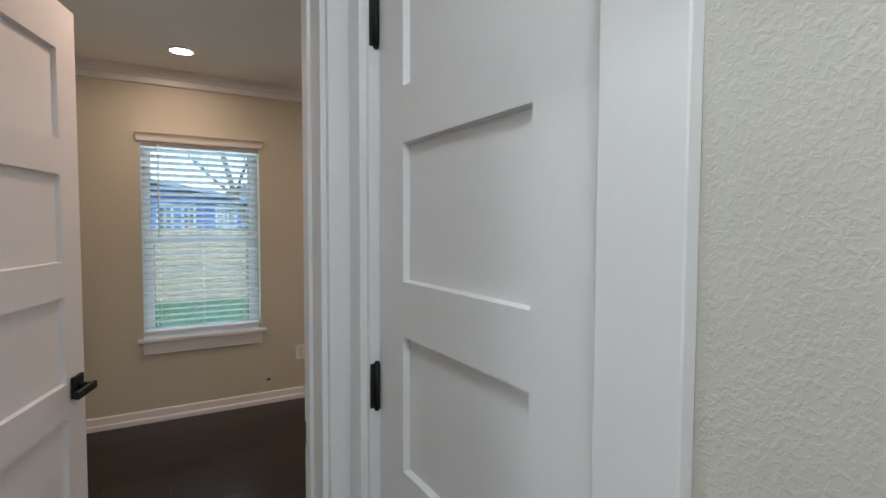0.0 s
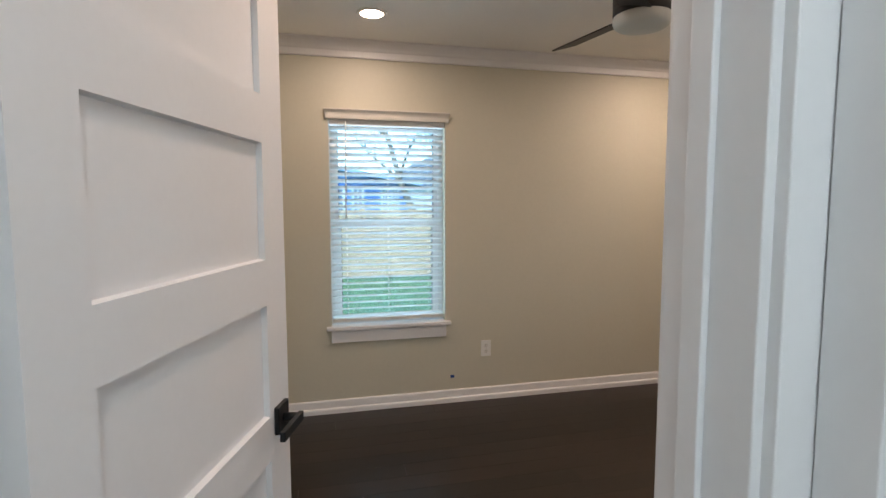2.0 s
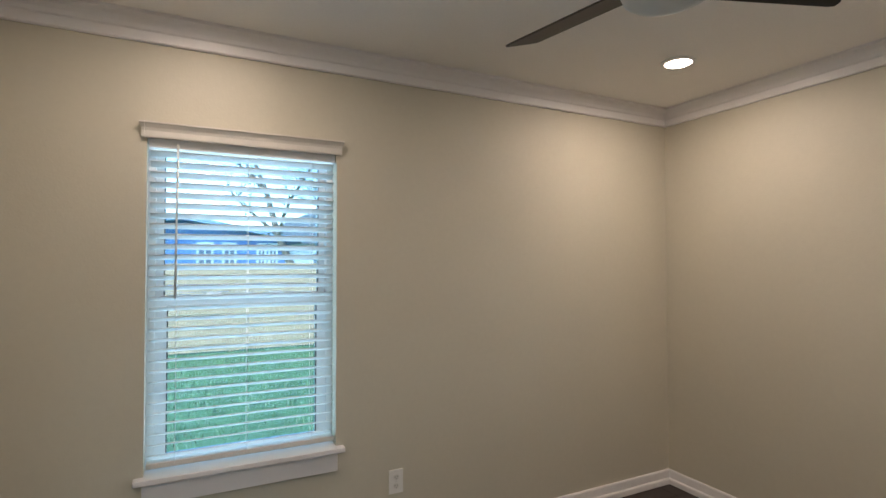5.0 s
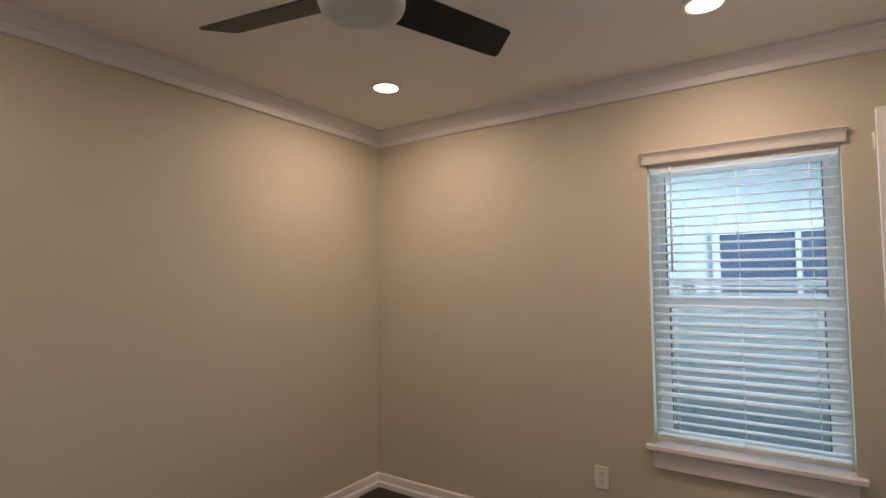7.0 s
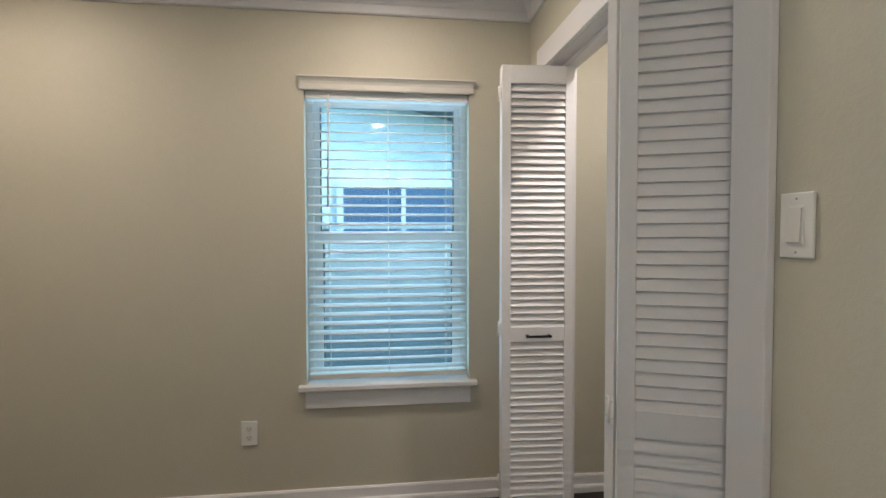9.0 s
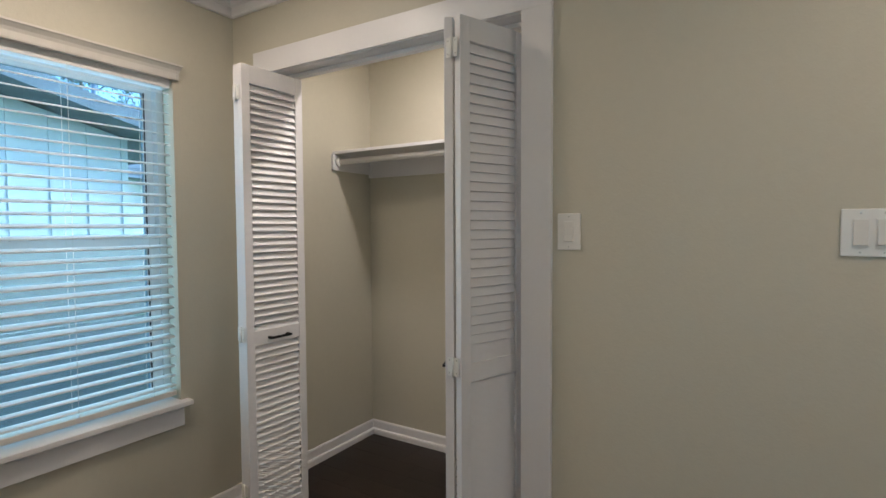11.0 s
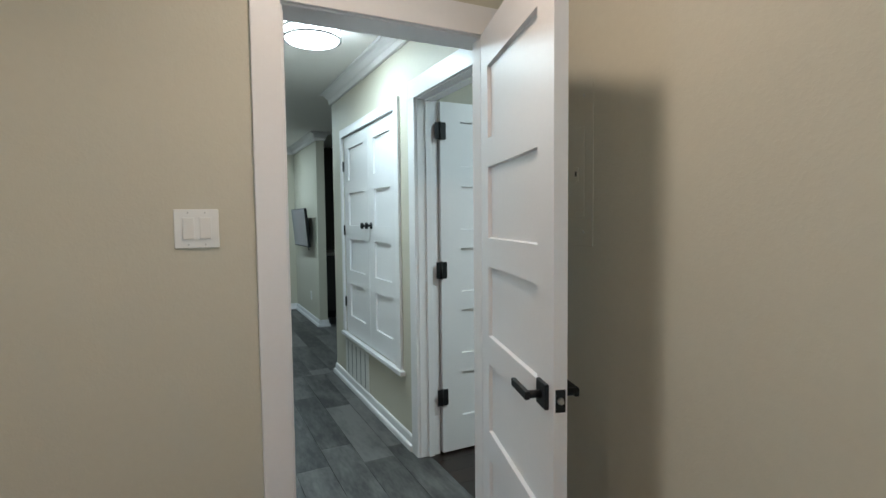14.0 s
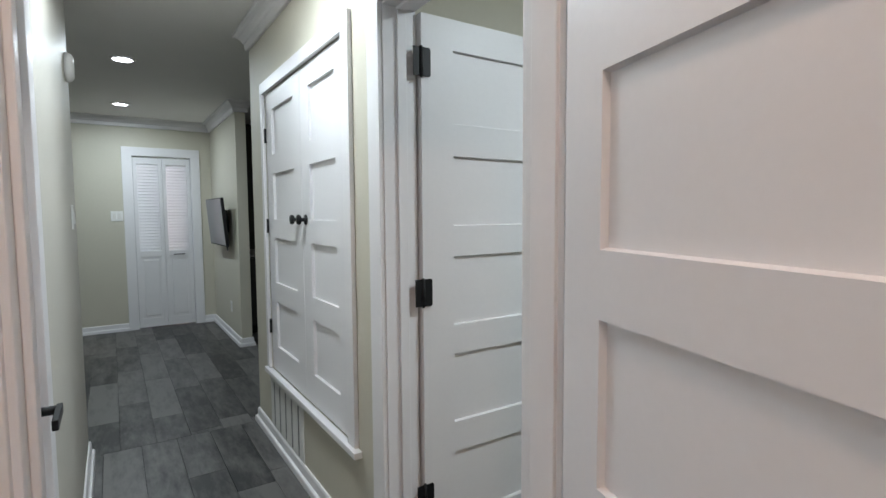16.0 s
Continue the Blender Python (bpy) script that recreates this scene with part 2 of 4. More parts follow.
# ---- plan ----
X0, X1, Y1, H = -0.83, 2.66, 2.896, 2.44          # the bedroom
HW, HE, HEND = -0.83, 0.085, -2.72                 # hall walls and where they end
FAR, TVX, TVN = -6.25, -1.13, -4.73                # far wall, screen wall and its end
WT = 0.13
DL, DR, DH = -0.710, 0.011, 2.026                    # bedroom doorway
CL, CR, CH = 1.178, 2.39, 2.04                     # closet opening
J = 0.018                                          # jamb board
WH = 2.000                                         # head of the next room's doorway

structure("wall_north", [(X0 - WT, -0.33, Y1, Y1 + 0.15, 0, H), (0.447, X1 + 0.15, Y1, Y1 + 0.15, 0, H),
                         (-0.33, 0.447, Y1, Y1 + 0.15, 0, 0.56), (-0.33, 0.447, Y1, Y1 + 0.15, 2.0, H)],
          WALL, "cream painted bedroom wall with a window", "wall")
structure("wall_east", [(X1, X1 + 0.15, -1.1, 0.305, 0, H), (X1, X1 + 0.15, 1.087, Y1, 0, H),
                        (X1, X1 + 0.15, 0.305, 1.087, 0, 0.56), (X1, X1 + 0.15, 0.305, 1.087, 2.0, H)],
          WALL, "cream painted bedroom wall with a second window", "wall")
structure("wall_west", [(X0 - 0.115, X0, 0.0, Y1, 0, H)], WALL, "cream painted bedroom wall with a breaker panel", "wall")
structure("wall_south", [(X0 - 0.115, DL - .075, -WT, 0, 0, H), (DL - .075, DL - J, -.057, 0, 0, DH + J), (DL - .075, DR + J, -WT, 0, DH + J, H), (DR + J, CL - J, -WT, 0, 0, H),
                         (CL - J, CR + J, -WT, 0, CH + J, H), (CR + J, X1, -WT, 0, 0, H)],
          WALL, "cream painted wall with doorway and closet opening", "wall")
structure("wall_closet", [(1.08, X1, -1.085, -0.985, 0, H), (1.0, 1.08, -1.085, -WT, 0, H), (2.645, X1, -0.985, -WT, 0, H)],
          WALL, "cream painted walls inside the closet", "wall")
structure("wall_hall_west", [(HW - 0.115, HW, -0.147, -WT, 0, H), (HW - 0.115, HW, -0.893, -0.147, WH + J, H),
                             (HW - 0.115, HW, -1.190, -0.893, 0, H), (HW - 0.115, HW, -2.385, -1.190, 0, 0.430),
                             (HW - 0.115, HW, -2.385, -1.190, 2.03, H), (HW - 0.115, HW, HEND, -2.385, 0, H),
                             (-2.6, HW - 0.115, HEND, HEND + 0.1, 0, H)],
          WALL, "cream painted hallway wall with doorway and cupboard", "wall")
structure("wall_hall_east", [(HE, HE + 0.115, -0.204, -WT, 0, H), (HE, HE + 0.115, -0.834, -0.204, DH + J, H),
                             (HE, HE + 0.115, HEND, -0.834, 0, H), (HE + 0.115, 3.2, HEND, HEND + 0.1, 0, H)],
          HALLWALL, "cream painted hallway wall with a narrow door", "wall")
structure("wall_far", [(-3.7, -0.918, FAR - 0.12, FAR, 0, H), (-0.282, 3.2, FAR - 0.12, FAR, 0, H),
                       (-0.918, -0.282, FAR - 0.12, FAR, 2.03, H)], WALL, "cream painted wall at the hallway's end", "wall")
structure("wall_screen", [(TVX - 0.10, TVX, FAR, TVN, 0, H)], WALL, "short cream painted wall carrying a television", "wall")
structure("wall_kitchen", [(-3.82, -3.7, FAR - 0.12, HEND + 0.1, 0, H), (-3.7, -2.6, HEND, HEND + 0.1, 0, H)],
          WALL, "cream painted kitchen walls", "wall")
structure("wall_living", [(3.2, 3.32, FAR - 0.12, HEND + 0.1, 0, H)], WALL, "cream painted living room wall", "wall")
structure("wall_west_room", [(-3.5, HW - 0.115, -1.14, -1.04, 0, H), (-3.6, -3.5, -1.14, 1.6, 0, H), (-3.5, HW - 0.115, 1.5, 1.6, 0, H)],
          WALL, "cream painted walls of the neighbouring room", "wall")
bm = bmesh.new()
box(bm, X0 - 0.2, X1 + 0.2, HEND - 0.0, Y1 + 0.2, H, H + 0.15)
box(bm, -3.9, X0 - 0.2, HEND, 1.7, H, H + 0.15)
box(bm, -3.9, 3.4, FAR - 0.2, HEND, H, H + 0.15)
tagged(part("ceiling", bm, CEIL), "flat off-white painted ceiling", "ceiling", kind="structure")

# ---- mouldings ----
CROWN = [(0.0, 2.338), (0.014, 2.338), (0.019, 2.343), (0.022, 2.378), (0.030, 2.384), (0.036, 2.398), (0.050, 2.415),
         (0.066, 2.424), (0.078, 2.427), (0.080, 2.4395), (0.0, 2.4395)]
BASE = [(0.0, 0.088), (0.007, 0.088), (0.012, 0.080), (0.014, 0.038), (0.024, 0.034), (0.027, 0.026), (0.028, 0.001), (0.0, 0.001)]


def moulding(name, path, prof, label, closed=False):
    bm = bmesh.new()
    sweep(bm, path, prof, closed)
    return tagged(part(name, bm, TRIM), label, "moulding", kind="structure")


moulding("crown_bedroom", [(X0, 0), (X1, 0), (X1, Y1), (X0, Y1)], CROWN, "white stepped crown moulding round the bedroom", True)
moulding("crown_hall", [(HW, -WT), (HW, HEND), (-2.4, HEND)], CROWN, "white stepped crown moulding in the hallway")
moulding("crown_far", [(TVX - 0.10, FAR + 0.6), (TVX - 0.10, TVN), (TVX, TVN), (TVX, FAR), (3.1, FAR)], CROWN, "white stepped crown moulding round the short wall")
moulding("baseboard_bedroom", [(CR + 0.106, 0), (X1, 0), (X1, Y1), (X0, Y1), (X0, 0.02)], BASE, "white baseboard with shoe moulding")
moulding("baseboard_south", [(DR + 0.100, 0), (CL - 0.107, 0)], BASE, "white baseboard below the switches")
moulding("baseboard_closet", [(1.08, -0.985), (2.645, -0.985), (2.645, -WT)], BASE, "white baseboard inside the closet")
moulding("baseboard_hall_west", [(HW, -0.969), (HW, HEND), (-2.4, HEND)], BASE, "white baseboard along the hallway")
moulding("baseboard_hall_east", [(3.0, HEND), (HE, HEND), (HE, -0.917)], BASE, "white baseboard along the hallway")
moulding("baseboard_far", [(TVX - 0.10, FAR + 0.6), (TVX - 0.10, TVN), (TVX, TVN), (TVX, FAR), (-1.003, FAR)], BASE, "white baseboard round the short wall")
moulding("baseboard_far_wall", [(-0.197, FAR), (3.1, FAR)], BASE, "white baseboard at the hallway's end")


def frame_set(name, label, pieces):
    root = thing(name, label, "door frame", kind="structure")
    for n, b in pieces:
        part(n, bx(*b, soft=0.002), TRIM, root)
    return root


# bedroom doorway: jambs, stops, casing on both faces
frame_set("door_frame_bedroom", "white painted door jamb and flat casing", [
    ("jamb", (DL - J + .001, DL, -.058, .004, 0, DH)), ("jamb", (DL - .075, DL - .055, -WT - .004, -.058, 0, DH)), ("jamb", (DR, DR + J - .001, -WT - .004, .004, 0, DH)),
    ("head_jamb", (DL - .055, DR + J - .001, -WT - .004, .004, DH, DH + J - .001)),
    ("stop", (DR - .009, DR, -0.072, -0.038, 0, DH)),
    ("casing", (DR + .008, DR + .099, .001, .019, 0, DH + .008)), ("casing", (X0 + .002, DL - .008, .001, .019, 0, DH + .008)),
    ("head_casing", (X0 + .002, DR + .099, .001, .019, DH + .008, DH + .113)),
    ("casing", (DR + .012, HE - .002, -WT - .019, -WT - .001, 0, DH + .008)), ("casing", (X0 + .002, DL - .062, -WT - .019, -WT - .001, 0, DH + .008)),
    ("head_casing", (X0 + .002, HE - .002, -WT - .019, -WT - .001, DH + .008, DH + .113))])
# closet opening
frame_set("door_frame_closet", "white painted closet jamb and flat casing", [
    ("jamb", (CL - J + .001, CL, -WT - .002, .004, 0, CH)), ("jamb", (CR, CR + J - .001, -WT - .002, .004, 0, CH)),
    ("head_jamb", (CL - J + .001, CR + J - .001, -WT - .002, .004, CH, CH + J - .001)),
    ("casing", (CL - .106, CL - .003, .001, .019, 0, CH + .003)), ("casing", (CR + .003, CR + .106, .001, .019, 0, CH + .003)),
    ("head_casing", (CL - .106, CR + .106, .001, .019, CH + .003, CH + .102)),
    ("track", (CL + .002, CR - .002, -0.085, -0.055, CH - .018, CH - .001))])
# neighbouring room's doorway in the hall's west wall
WS, WN = -0.875, -0.165
frame_set("door_frame_west", "white painted door jamb and casing in the hallway", [
    ("jamb", (HW - .119, HW + .004, WS - J + .001, WS, 0, WH)), ("jamb", (HW - .119, HW + .004, WN, WN + J - .001, 0, WH)),
    ("head_jamb", (HW - .119, HW + .004, WS - J + .001, WN + J - .001, WH, WH + J - .001)),
    ("stop", (HW - .078, HW - .044, WS, WS + .011, 0, WH)), ("stop", (HW - .078, HW - .044, WN - .011, WN, 0, WH)),
    ("stop", (HW - .078, HW - .044, WS + .011, WN - .011, WH - .011, WH)),
    ("casing", (HW + .001, HW + .019, WS - .093, WS - .006, 0, WH + .006)), ("casing", (HW + .001, HW + .019, WN + .006, -WT - .021, 0, WH + .006)),
    ("head_casing", (HW + .001, HW + .019, WS - .093, -WT - .021, WH + .006, WH + .106))])
# narrow door in the hall's east wall
ES, EN = -0.816, -0.222
frame_set("door_frame_east", "white painted jamb and casing of a narrow hall door", [
    ("jamb", (HE - .004, HE + .119, ES - J + .001, ES, 0, DH)), ("jamb", (HE - .004, HE + .119, EN, EN + J - .001, 0, DH)),
    ("head_jamb", (HE - .004, HE + .119, ES - J + .001, EN + J - .001, DH, DH + J - .001)),
    ("casing", (HE - .019, HE - .001, ES - .099, ES - .006, 0, DH + .008)), ("casing", (HE - .019, HE - .001, EN + .012, -WT - .021, 0, DH + .008)),
    ("head_casing", (HE - .019, HE - .001, ES - .099, -WT - .021, DH + .008, DH + .112))])

# ---- doors ----


def lever(parent, x, z, side, way, reach=.042):
    """A lever on a square rose on the face at y = side * 0.0175; way: +1 or -1 along x."""
    s = side
    y = 0.0176 * s
    h = part("handle", bx(x - .032, x + .032, min(y, y + .011 * s), max(y, y + .011 * s), z - .032, z + .032, soft=.002), BLACK, parent, "matte black lever handle")
    bm = bmesh.new()
    tube(bm, pose(x, y + .010 * s, z, -90 * s), .010, .010, reach - .002)
    part("neck", bm, BLACK, h)
    a, b = sorted((x - .011 * way, x + .108 * way))
    part("lever", bx(a, b, *sorted((y + reach * s, y + (reach + .012) * s)), z - .011, z + .011, soft=.002), BLACK, h)
    return h


def hinge(parent, x, y, z, ang=0, tall=.09):
    """A butt hinge: knuckle with pin tips and one leaf."""
    m = pose(x, y, z, 0, 0, ang)
    bm = bmesh.new()
    tube(bm, m @ pose(0, 0, -tall / 2), .0065, .0065, tall, 14)
    k = part("hinge", bm, BLACK, parent, "black butt hinge")
    for s in (-1, 1):
        bm = bmesh.new()
        tube(bm, m @ pose(0, 0, s * tall / 2 - (.004 if s < 0 else 0)), .0045, .0045, .004, 12)
        part("pin", bm, BLACK, k)
    bm = bmesh.new()
    pts = []
    for cx, cz, a0 in ((.028, tall / 2 - .008, 0), (0, tall / 2 - .001, None), (0, -tall / 2 + .001, None), (.028, -tall / 2 + .008, 270)):
        if a0 is None:
            pts.append((cx, cz))
        elif a0 == 0:
            pts += [(cx + .008 * math.cos(radians(a)), cz + .008 * math.sin(radians(a))) for a in (0, 30, 60, 90)]
        else:
            pts += [(cx + .008 * math.cos(radians(a)), cz + .008 * math.sin(radians(a))) for a in (270, 300, 330, 360)]
    prism(bm, pts, -.0012, .0012, m @ pose(0, 0, 0, 90))
    part("hinge_leaf", bm, BLACK, k)
    return k


def panel_door(name, label, m, w, z0, z1, cuts, stile=.113, stile2=.113, t=.035, recess=.012, group=""):
    """A flat-panel door in the plane y = 0, from x = 0 (hinges) to w. cuts: (bottom, top) of each panel."""
    d = thing(name, label, "door", m, group)
    h = t / 2
    for a, b in ((0, stile), (w - stile2, w)):
        part("stile", bx(a, b, -h, h, z0, z1), DOOR, d)
    edges = [z0] + [c for lohi in sorted(cuts) for c in lohi] + [z1]
    for a, b in zip(edges[::2], edges[1::2]):
        part("rail", bx(stile, w - stile2, -h, h, a, b), DOOR, d)
    for a, b in cuts:
        bm = bmesh.new()
        x0, x1 = stile, w - stile2
        for s in (-1, 1):
            o = [bm.verts.new((x, s * h, z)) for x, z in ((x0, a), (x1, a), (x1, b), (x0, b))]
            i = [bm.verts.new((x, s * (h - recess), z)) for x, z in ((x0 + .003, a + .003), (x1 - .003, a + .003), (x1 - .003, b - .003), (x0 + .003, b - .003))]
            for k in range(4):
                bm.faces.new((o[k], o[(k + 1) % 4], i[(k + 1) % 4], i[k]))
            bm.faces.new(i)
        part("panel", bm, DOOR, d)
    return d


FIVE_WEST = [(1.64, 1.889), (1.286, 1.530), (.932, 1.179), (.576, .827), (.210, .466)]
FIVE = [(1.628, 1.878), (1.277, 1.527), (.925, 1.176), (.575, .825), (.224, .474)]
# bedroom door, standing open into the room
ang = math.degrees(math.atan2(.957, .290))
bed_door = panel_door("door_bedroom", "white five-panel bedroom door standing open", pose(-0.698, 0.060, 0, 0, 0, ang), .715, .012, 2.014, FIVE, stile=.098)
lever(bed_door, .655, .905, -1, -1)
lever(bed_door, .655, .905, 1, -1)
lp = part("latch_plate", bx(.7151, .7165, -.0125, .0125, .905 - .028, .905 + .028), BLACK, bed_door, "black latch plate on the door's edge")
bm = bmesh.new()
tube(bm, pose(.7165, 0, .905, 0, 90), .0085, .006, .009, 16)
part("latch_bolt", bm, STEEL, lp, "steel latch bolt")
for z in (.335, 1.05, 1.83):
    hinge(bed_door, -.008, .044, z, -90)
    part("hinge_plate", bx(-.0030, -.0002, -.0150, .042, z - .044, z + .044), BLACK, bed_door, "black hinge plate on the door's edge")
# neighbouring room's door, open at a right angle
west_door = panel_door("door_west", "white five-panel door standing open into the next room", pose(HW - .127, WS + .004, 0, 0, 0, 180), .70, .012, 1.993, FIVE_WEST, stile=.127)
for z in (.335, 1.060, 1.832):
    hinge(west_door, -.004, -.0235, z, 0, .095)
    part("hinge_plate", bx(-.034, -.004, -.0235, -.021, z - .047, z + .047, soft=.001), BLACK, west_door, "black hinge plate on the jamb")
lever(west_door, .64, .905, -1, -1)
# narrow closed door
east_door = panel_door("door_hall_east", "white narrow five-panel door, closed", pose(HE + .035, EN - .003, 0, 0, 0, -90), .588, .012, 2.014, [(a + .008, b + .008) for a, b in FIVE], stile=.106, stile2=.127)
lever(east_door, .525, .905, -1, -1, .055)
for z in (.335, 1.065, 1.780):
    hinge(east_door, -.0005, -.0245, z, 90, .092)
    part("hinge_plate", bx(-.0029, -.0012, -.038, -.018, z - .045, z + .045), BLACK, east_door, "black hinge plate on the jamb")

# ---- hall cupboard ----
cup = thing("hall_cupboard", "white built-in hall cupboard with two panelled doors, closed", "cupboard", pose(HW, 0, 0))
part("body", bx(-.45, -.05, -2.38, -1.195, .435, 2.025), SUBFLOOR_SHADE, cup)
for b, n in (((0.001, .019, -2.418, -2.376, .437, 2.006), "casing"), ((0.001, .019, -1.199, -1.130, .437, 2.006), "casing"), ((0.001, .019, -2.418, -1.130, 2.006, 2.068), "head_casing"),
             ((0.001, .034, -2.430, -1.098, .410, .436), "sill")):
    part(n, bx(*b, soft=.002), TRIM, cup)
FOUR = [(.145, .403), (.510, .758), (.865, 1.116), (1.220, 1.465)]
for lo, hi, hs in ((-2.371, -1.757, -1), (-1.753, -1.204, 1)):
    w = hi - lo
    leaf = new("cupboard_door")
    leaf.parent = cup
    leaf.matrix_basis = pose(-.002, lo, .440)
    for a, b in ((0, .115), (w - .115, w)):
        part("stile", bx(-.032, .0, a, b, 0, 1.562), DOOR, leaf)
    ed = [0] + [c for q in FOUR for c in q] + [1.562]
    for a, b in zip(ed[::2], ed[1::2]):
        part("rail", bx(-.032, .0, .115, w - .115, a, b), DOOR, leaf)
    for a, b in FOUR:
        part("panel", bx(-.03, -.014, .115, w - .115, a, b), DOOR, leaf)
    for z in (.246, .826, 1.336):
        yy = -.002 if hs < 0 else w + .002
        part("hinge", bx(-.001, .012, yy - .006, yy + .006, z - .04, z + .04, soft=.002), BLACK, leaf, "black butt hinge")
    ky = w - .05 if hs < 0 else .05
    bm = bmesh.new()
    lathe(bm, pose(0, ky, .866, 0, 90), [(.024, 0), (.024, .005), (.010, .008), (.009, .022), (.020, .027), (.024, .034), (.021, .042), (.0001, .045)], 24)
    part("knob", bm, BLACK, leaf, "round black knob")
# return-air grille under the cupboard
gr = thing("air_grille", "white stamped metal return-air grille in the hallway wall", "vent", pose(HW, -2.106, .233))
part("frame", bx(.0005, .006, -.303, .303, -.143, .143, soft=.002), PLATE, gr)
me = mesh_of(bx(.006, .0068, -.010, .010, -.0030, .0030), "slot", SLOT)
for k in range(5):
    for i in range(25):
        piece("slot", me, gr, pose(0, -.224 + k * .112, -.126 + i * .0105))

# ---- windows and blinds ----


def window(n, label, m, w):
    """A single-hung vinyl window in a plastered reveal: local x along the wall, y outwards, wall face at y = 0."""
    root = thing("window_%d" % n, label, "window", m, kind="structure")
    for a, b in ((0, .03), (w - .03, w)):
        part("frame_side", bx(a, b, .075, .148, .56, 2.0, soft=.002), VINYL, root)
    part("frame_head", bx(.03, w - .03, .075, .148, 1.965, 2.0), VINYL, root)
    part("frame_sill", bx(.03, w - .03, .075, .148, .56, .60), VINYL, root)
    for nm, z0, z1, y0, y1, s in (("upper_sash", 1.265, 1.965, .115, .140, .034), ("lower_sash", .60, 1.30, .085, .113, .048)):
        sash = part(nm, bx(.03, .03 + s, y0, y1, z0, z1), VINYL, root)
        part("stile", bx(w - .03 - s, w - .03, y0, y1, z0, z1), VINYL, sash)
        part("rail", bx(.03 + s, w - .03 - s, y0, y1, z0, z0 + .04), VINYL, sash)
        part("rail", bx(.03 + s, w - .03 - s, y0, y1, z1 - .038, z1), VINYL, sash)
        p = part("pane", bx(.03 + s, w - .03 - s, (y0 + y1) / 2 - .002, (y0 + y1) / 2 + .002, z0 + .04, z1 - .038), PANE, sash, "clear glass pane")
        p.visible_shadow = False
        part("seal", bx(.03 + s - .004, .03 + s, y0 - .001, y0 + .004, z0 + .04, z1 - .038), DARKGAP, sash)
        part("seal", bx(w - .03 - s, w - .03 - s + .004, y0 - .001, y0 + .004, z0 + .04, z1 - .038), DARKGAP, sash)
    for x in (w * .33, w * .67):
        part("sash_lock", bx(x - .03, x + .03, .075, .1, 1.30, 1.312, soft=.002), VINYL, root)
    part("stool", bx(-.035, w + .035, -.040, .075, .566, .590, soft=.004), TRIM, root, "white window stool")
    part("apron", bx(-.004, w + .004, -.018, -.001, .480, .566, soft=.002), TRIM, root)
    return root


def blind(label, m, w, tilt, odd, drop, wand):
    """A two-inch slatted blind hung inside the reveal, with a moulded valance in front of it."""
    root = thing("window_blind", label, "blind", m, "window blinds")
    part("head_rail", bx(.006, w - .006, .012, .062, 1.945 - drop, 1.995 - drop), VINYL, root)
    bm = bmesh.new()
    prof = [(-.001, 1.978), (-.016, 1.978), (-.018, 1.984), (-.018, 2.006), (-.022, 2.018), (-.031, 2.030), (-.036, 2.034), (-.036, 2.041), (-.001, 2.041)]
    prof = [(d, z - drop) for d, z in prof]
    sweep(bm, [(-.008, .0), (w + .008, .0)], prof)
    v = part("valance", bm, VALANCE, root, "moulded white valance")
    for s, x in ((-1, -.008), (1, w + .008)):
        bm = bmesh.new()
        lo = [bm.verts.new((x + .0005 * s, d, z)) for d, z in prof]
        hi = [bm.verts.new((x + s * (.004 - d * .45), d, z)) for d, z in prof]
        bm.faces.new(lo)
        bm.faces.new(hi)
        for k in range(len(prof)):
            q = (k + 1) % len(prof)
            bm.faces.new((lo[k], lo[q], hi[q], hi[k]))
        part("valance_return", bm, VALANCE, v)
    n = 30
    top, bot = 1.925 - drop, .655
    bm = bmesh.new()
    arc = [(-.025, 0), (-.013, .0022), (0, .003), (.013, .0022), (.025, 0)]
    lo = [[bm.verts.new((x, y, z - .0014)) for y, z in arc] for x in (.010, w - .010)]
    hi = [[bm.verts.new((x, y, z + .0014)) for y, z in arc] for x in (.010, w - .010)]
    for q, sgn in ((lo, 1), (hi, -1)):
        for i in range(4):
            bm.faces.new((q[0][i], q[1][i], q[1][i + 1], q[0][i + 1])).smooth = True
    for i in (0, 4):
        bm.faces.new((lo[0][i], lo[1][i], hi[1][i], hi[0][i]))
    for e in (0, 1):
        bm.faces.new([lo[e][i] for i in range(5)] + [hi[e][i] for i in range(4, -1, -1)])
    slat = mesh_of(bm, "slat", SLAT)
    rnd = random.Random(n + int(w * 1000) + int(tilt))
    for i in range(n):
        z = top + (bot - top) * i / (n - 1)
        a = tilt + rnd.uniform(-.9, .9)
        if i >= n - odd:
            a = tilt * .1 + rnd.uniform(-2, 2)
        piece("slat", slat, root, pose(0, .037, z, a, rnd.uniform(-.10, .10), 0))
    part("bottom_rail", bx(.008, w - .008, .012, .062, .612, .634, soft=.004), VALANCE, root)
    for x in (.11, w / 2, w - .11):
        for y in (.010, .064):
            bm = bmesh.new()
            tube(bm, pose(x, y, .62), .0009, .0009, 1.33, 6)
            part("ladder_cord", bm, CORD, root)
    bm = bmesh.new()
    tube(bm, pose(.105, .004, 1.965 - drop - wand, 0, 0.6), .0042, .0042, wand, 10)
    part("tilt_wand", bm, CORD, root, "slim white tilt wand")
    return root


def window_daylight(m, w):
    """The sky's light, in a window's opening."""
    li = bpy.data.lights.new("window_daylight", "AREA")
    li.shape, li.size, li.size_y, li.energy, li.color = "RECTANGLE", w - .02, 1.36, DAY_WATTS, DAY
    ob = new("window_daylight", li)
    ob.matrix_basis = m @ pose(w / 2, .070, 1.29, -90)


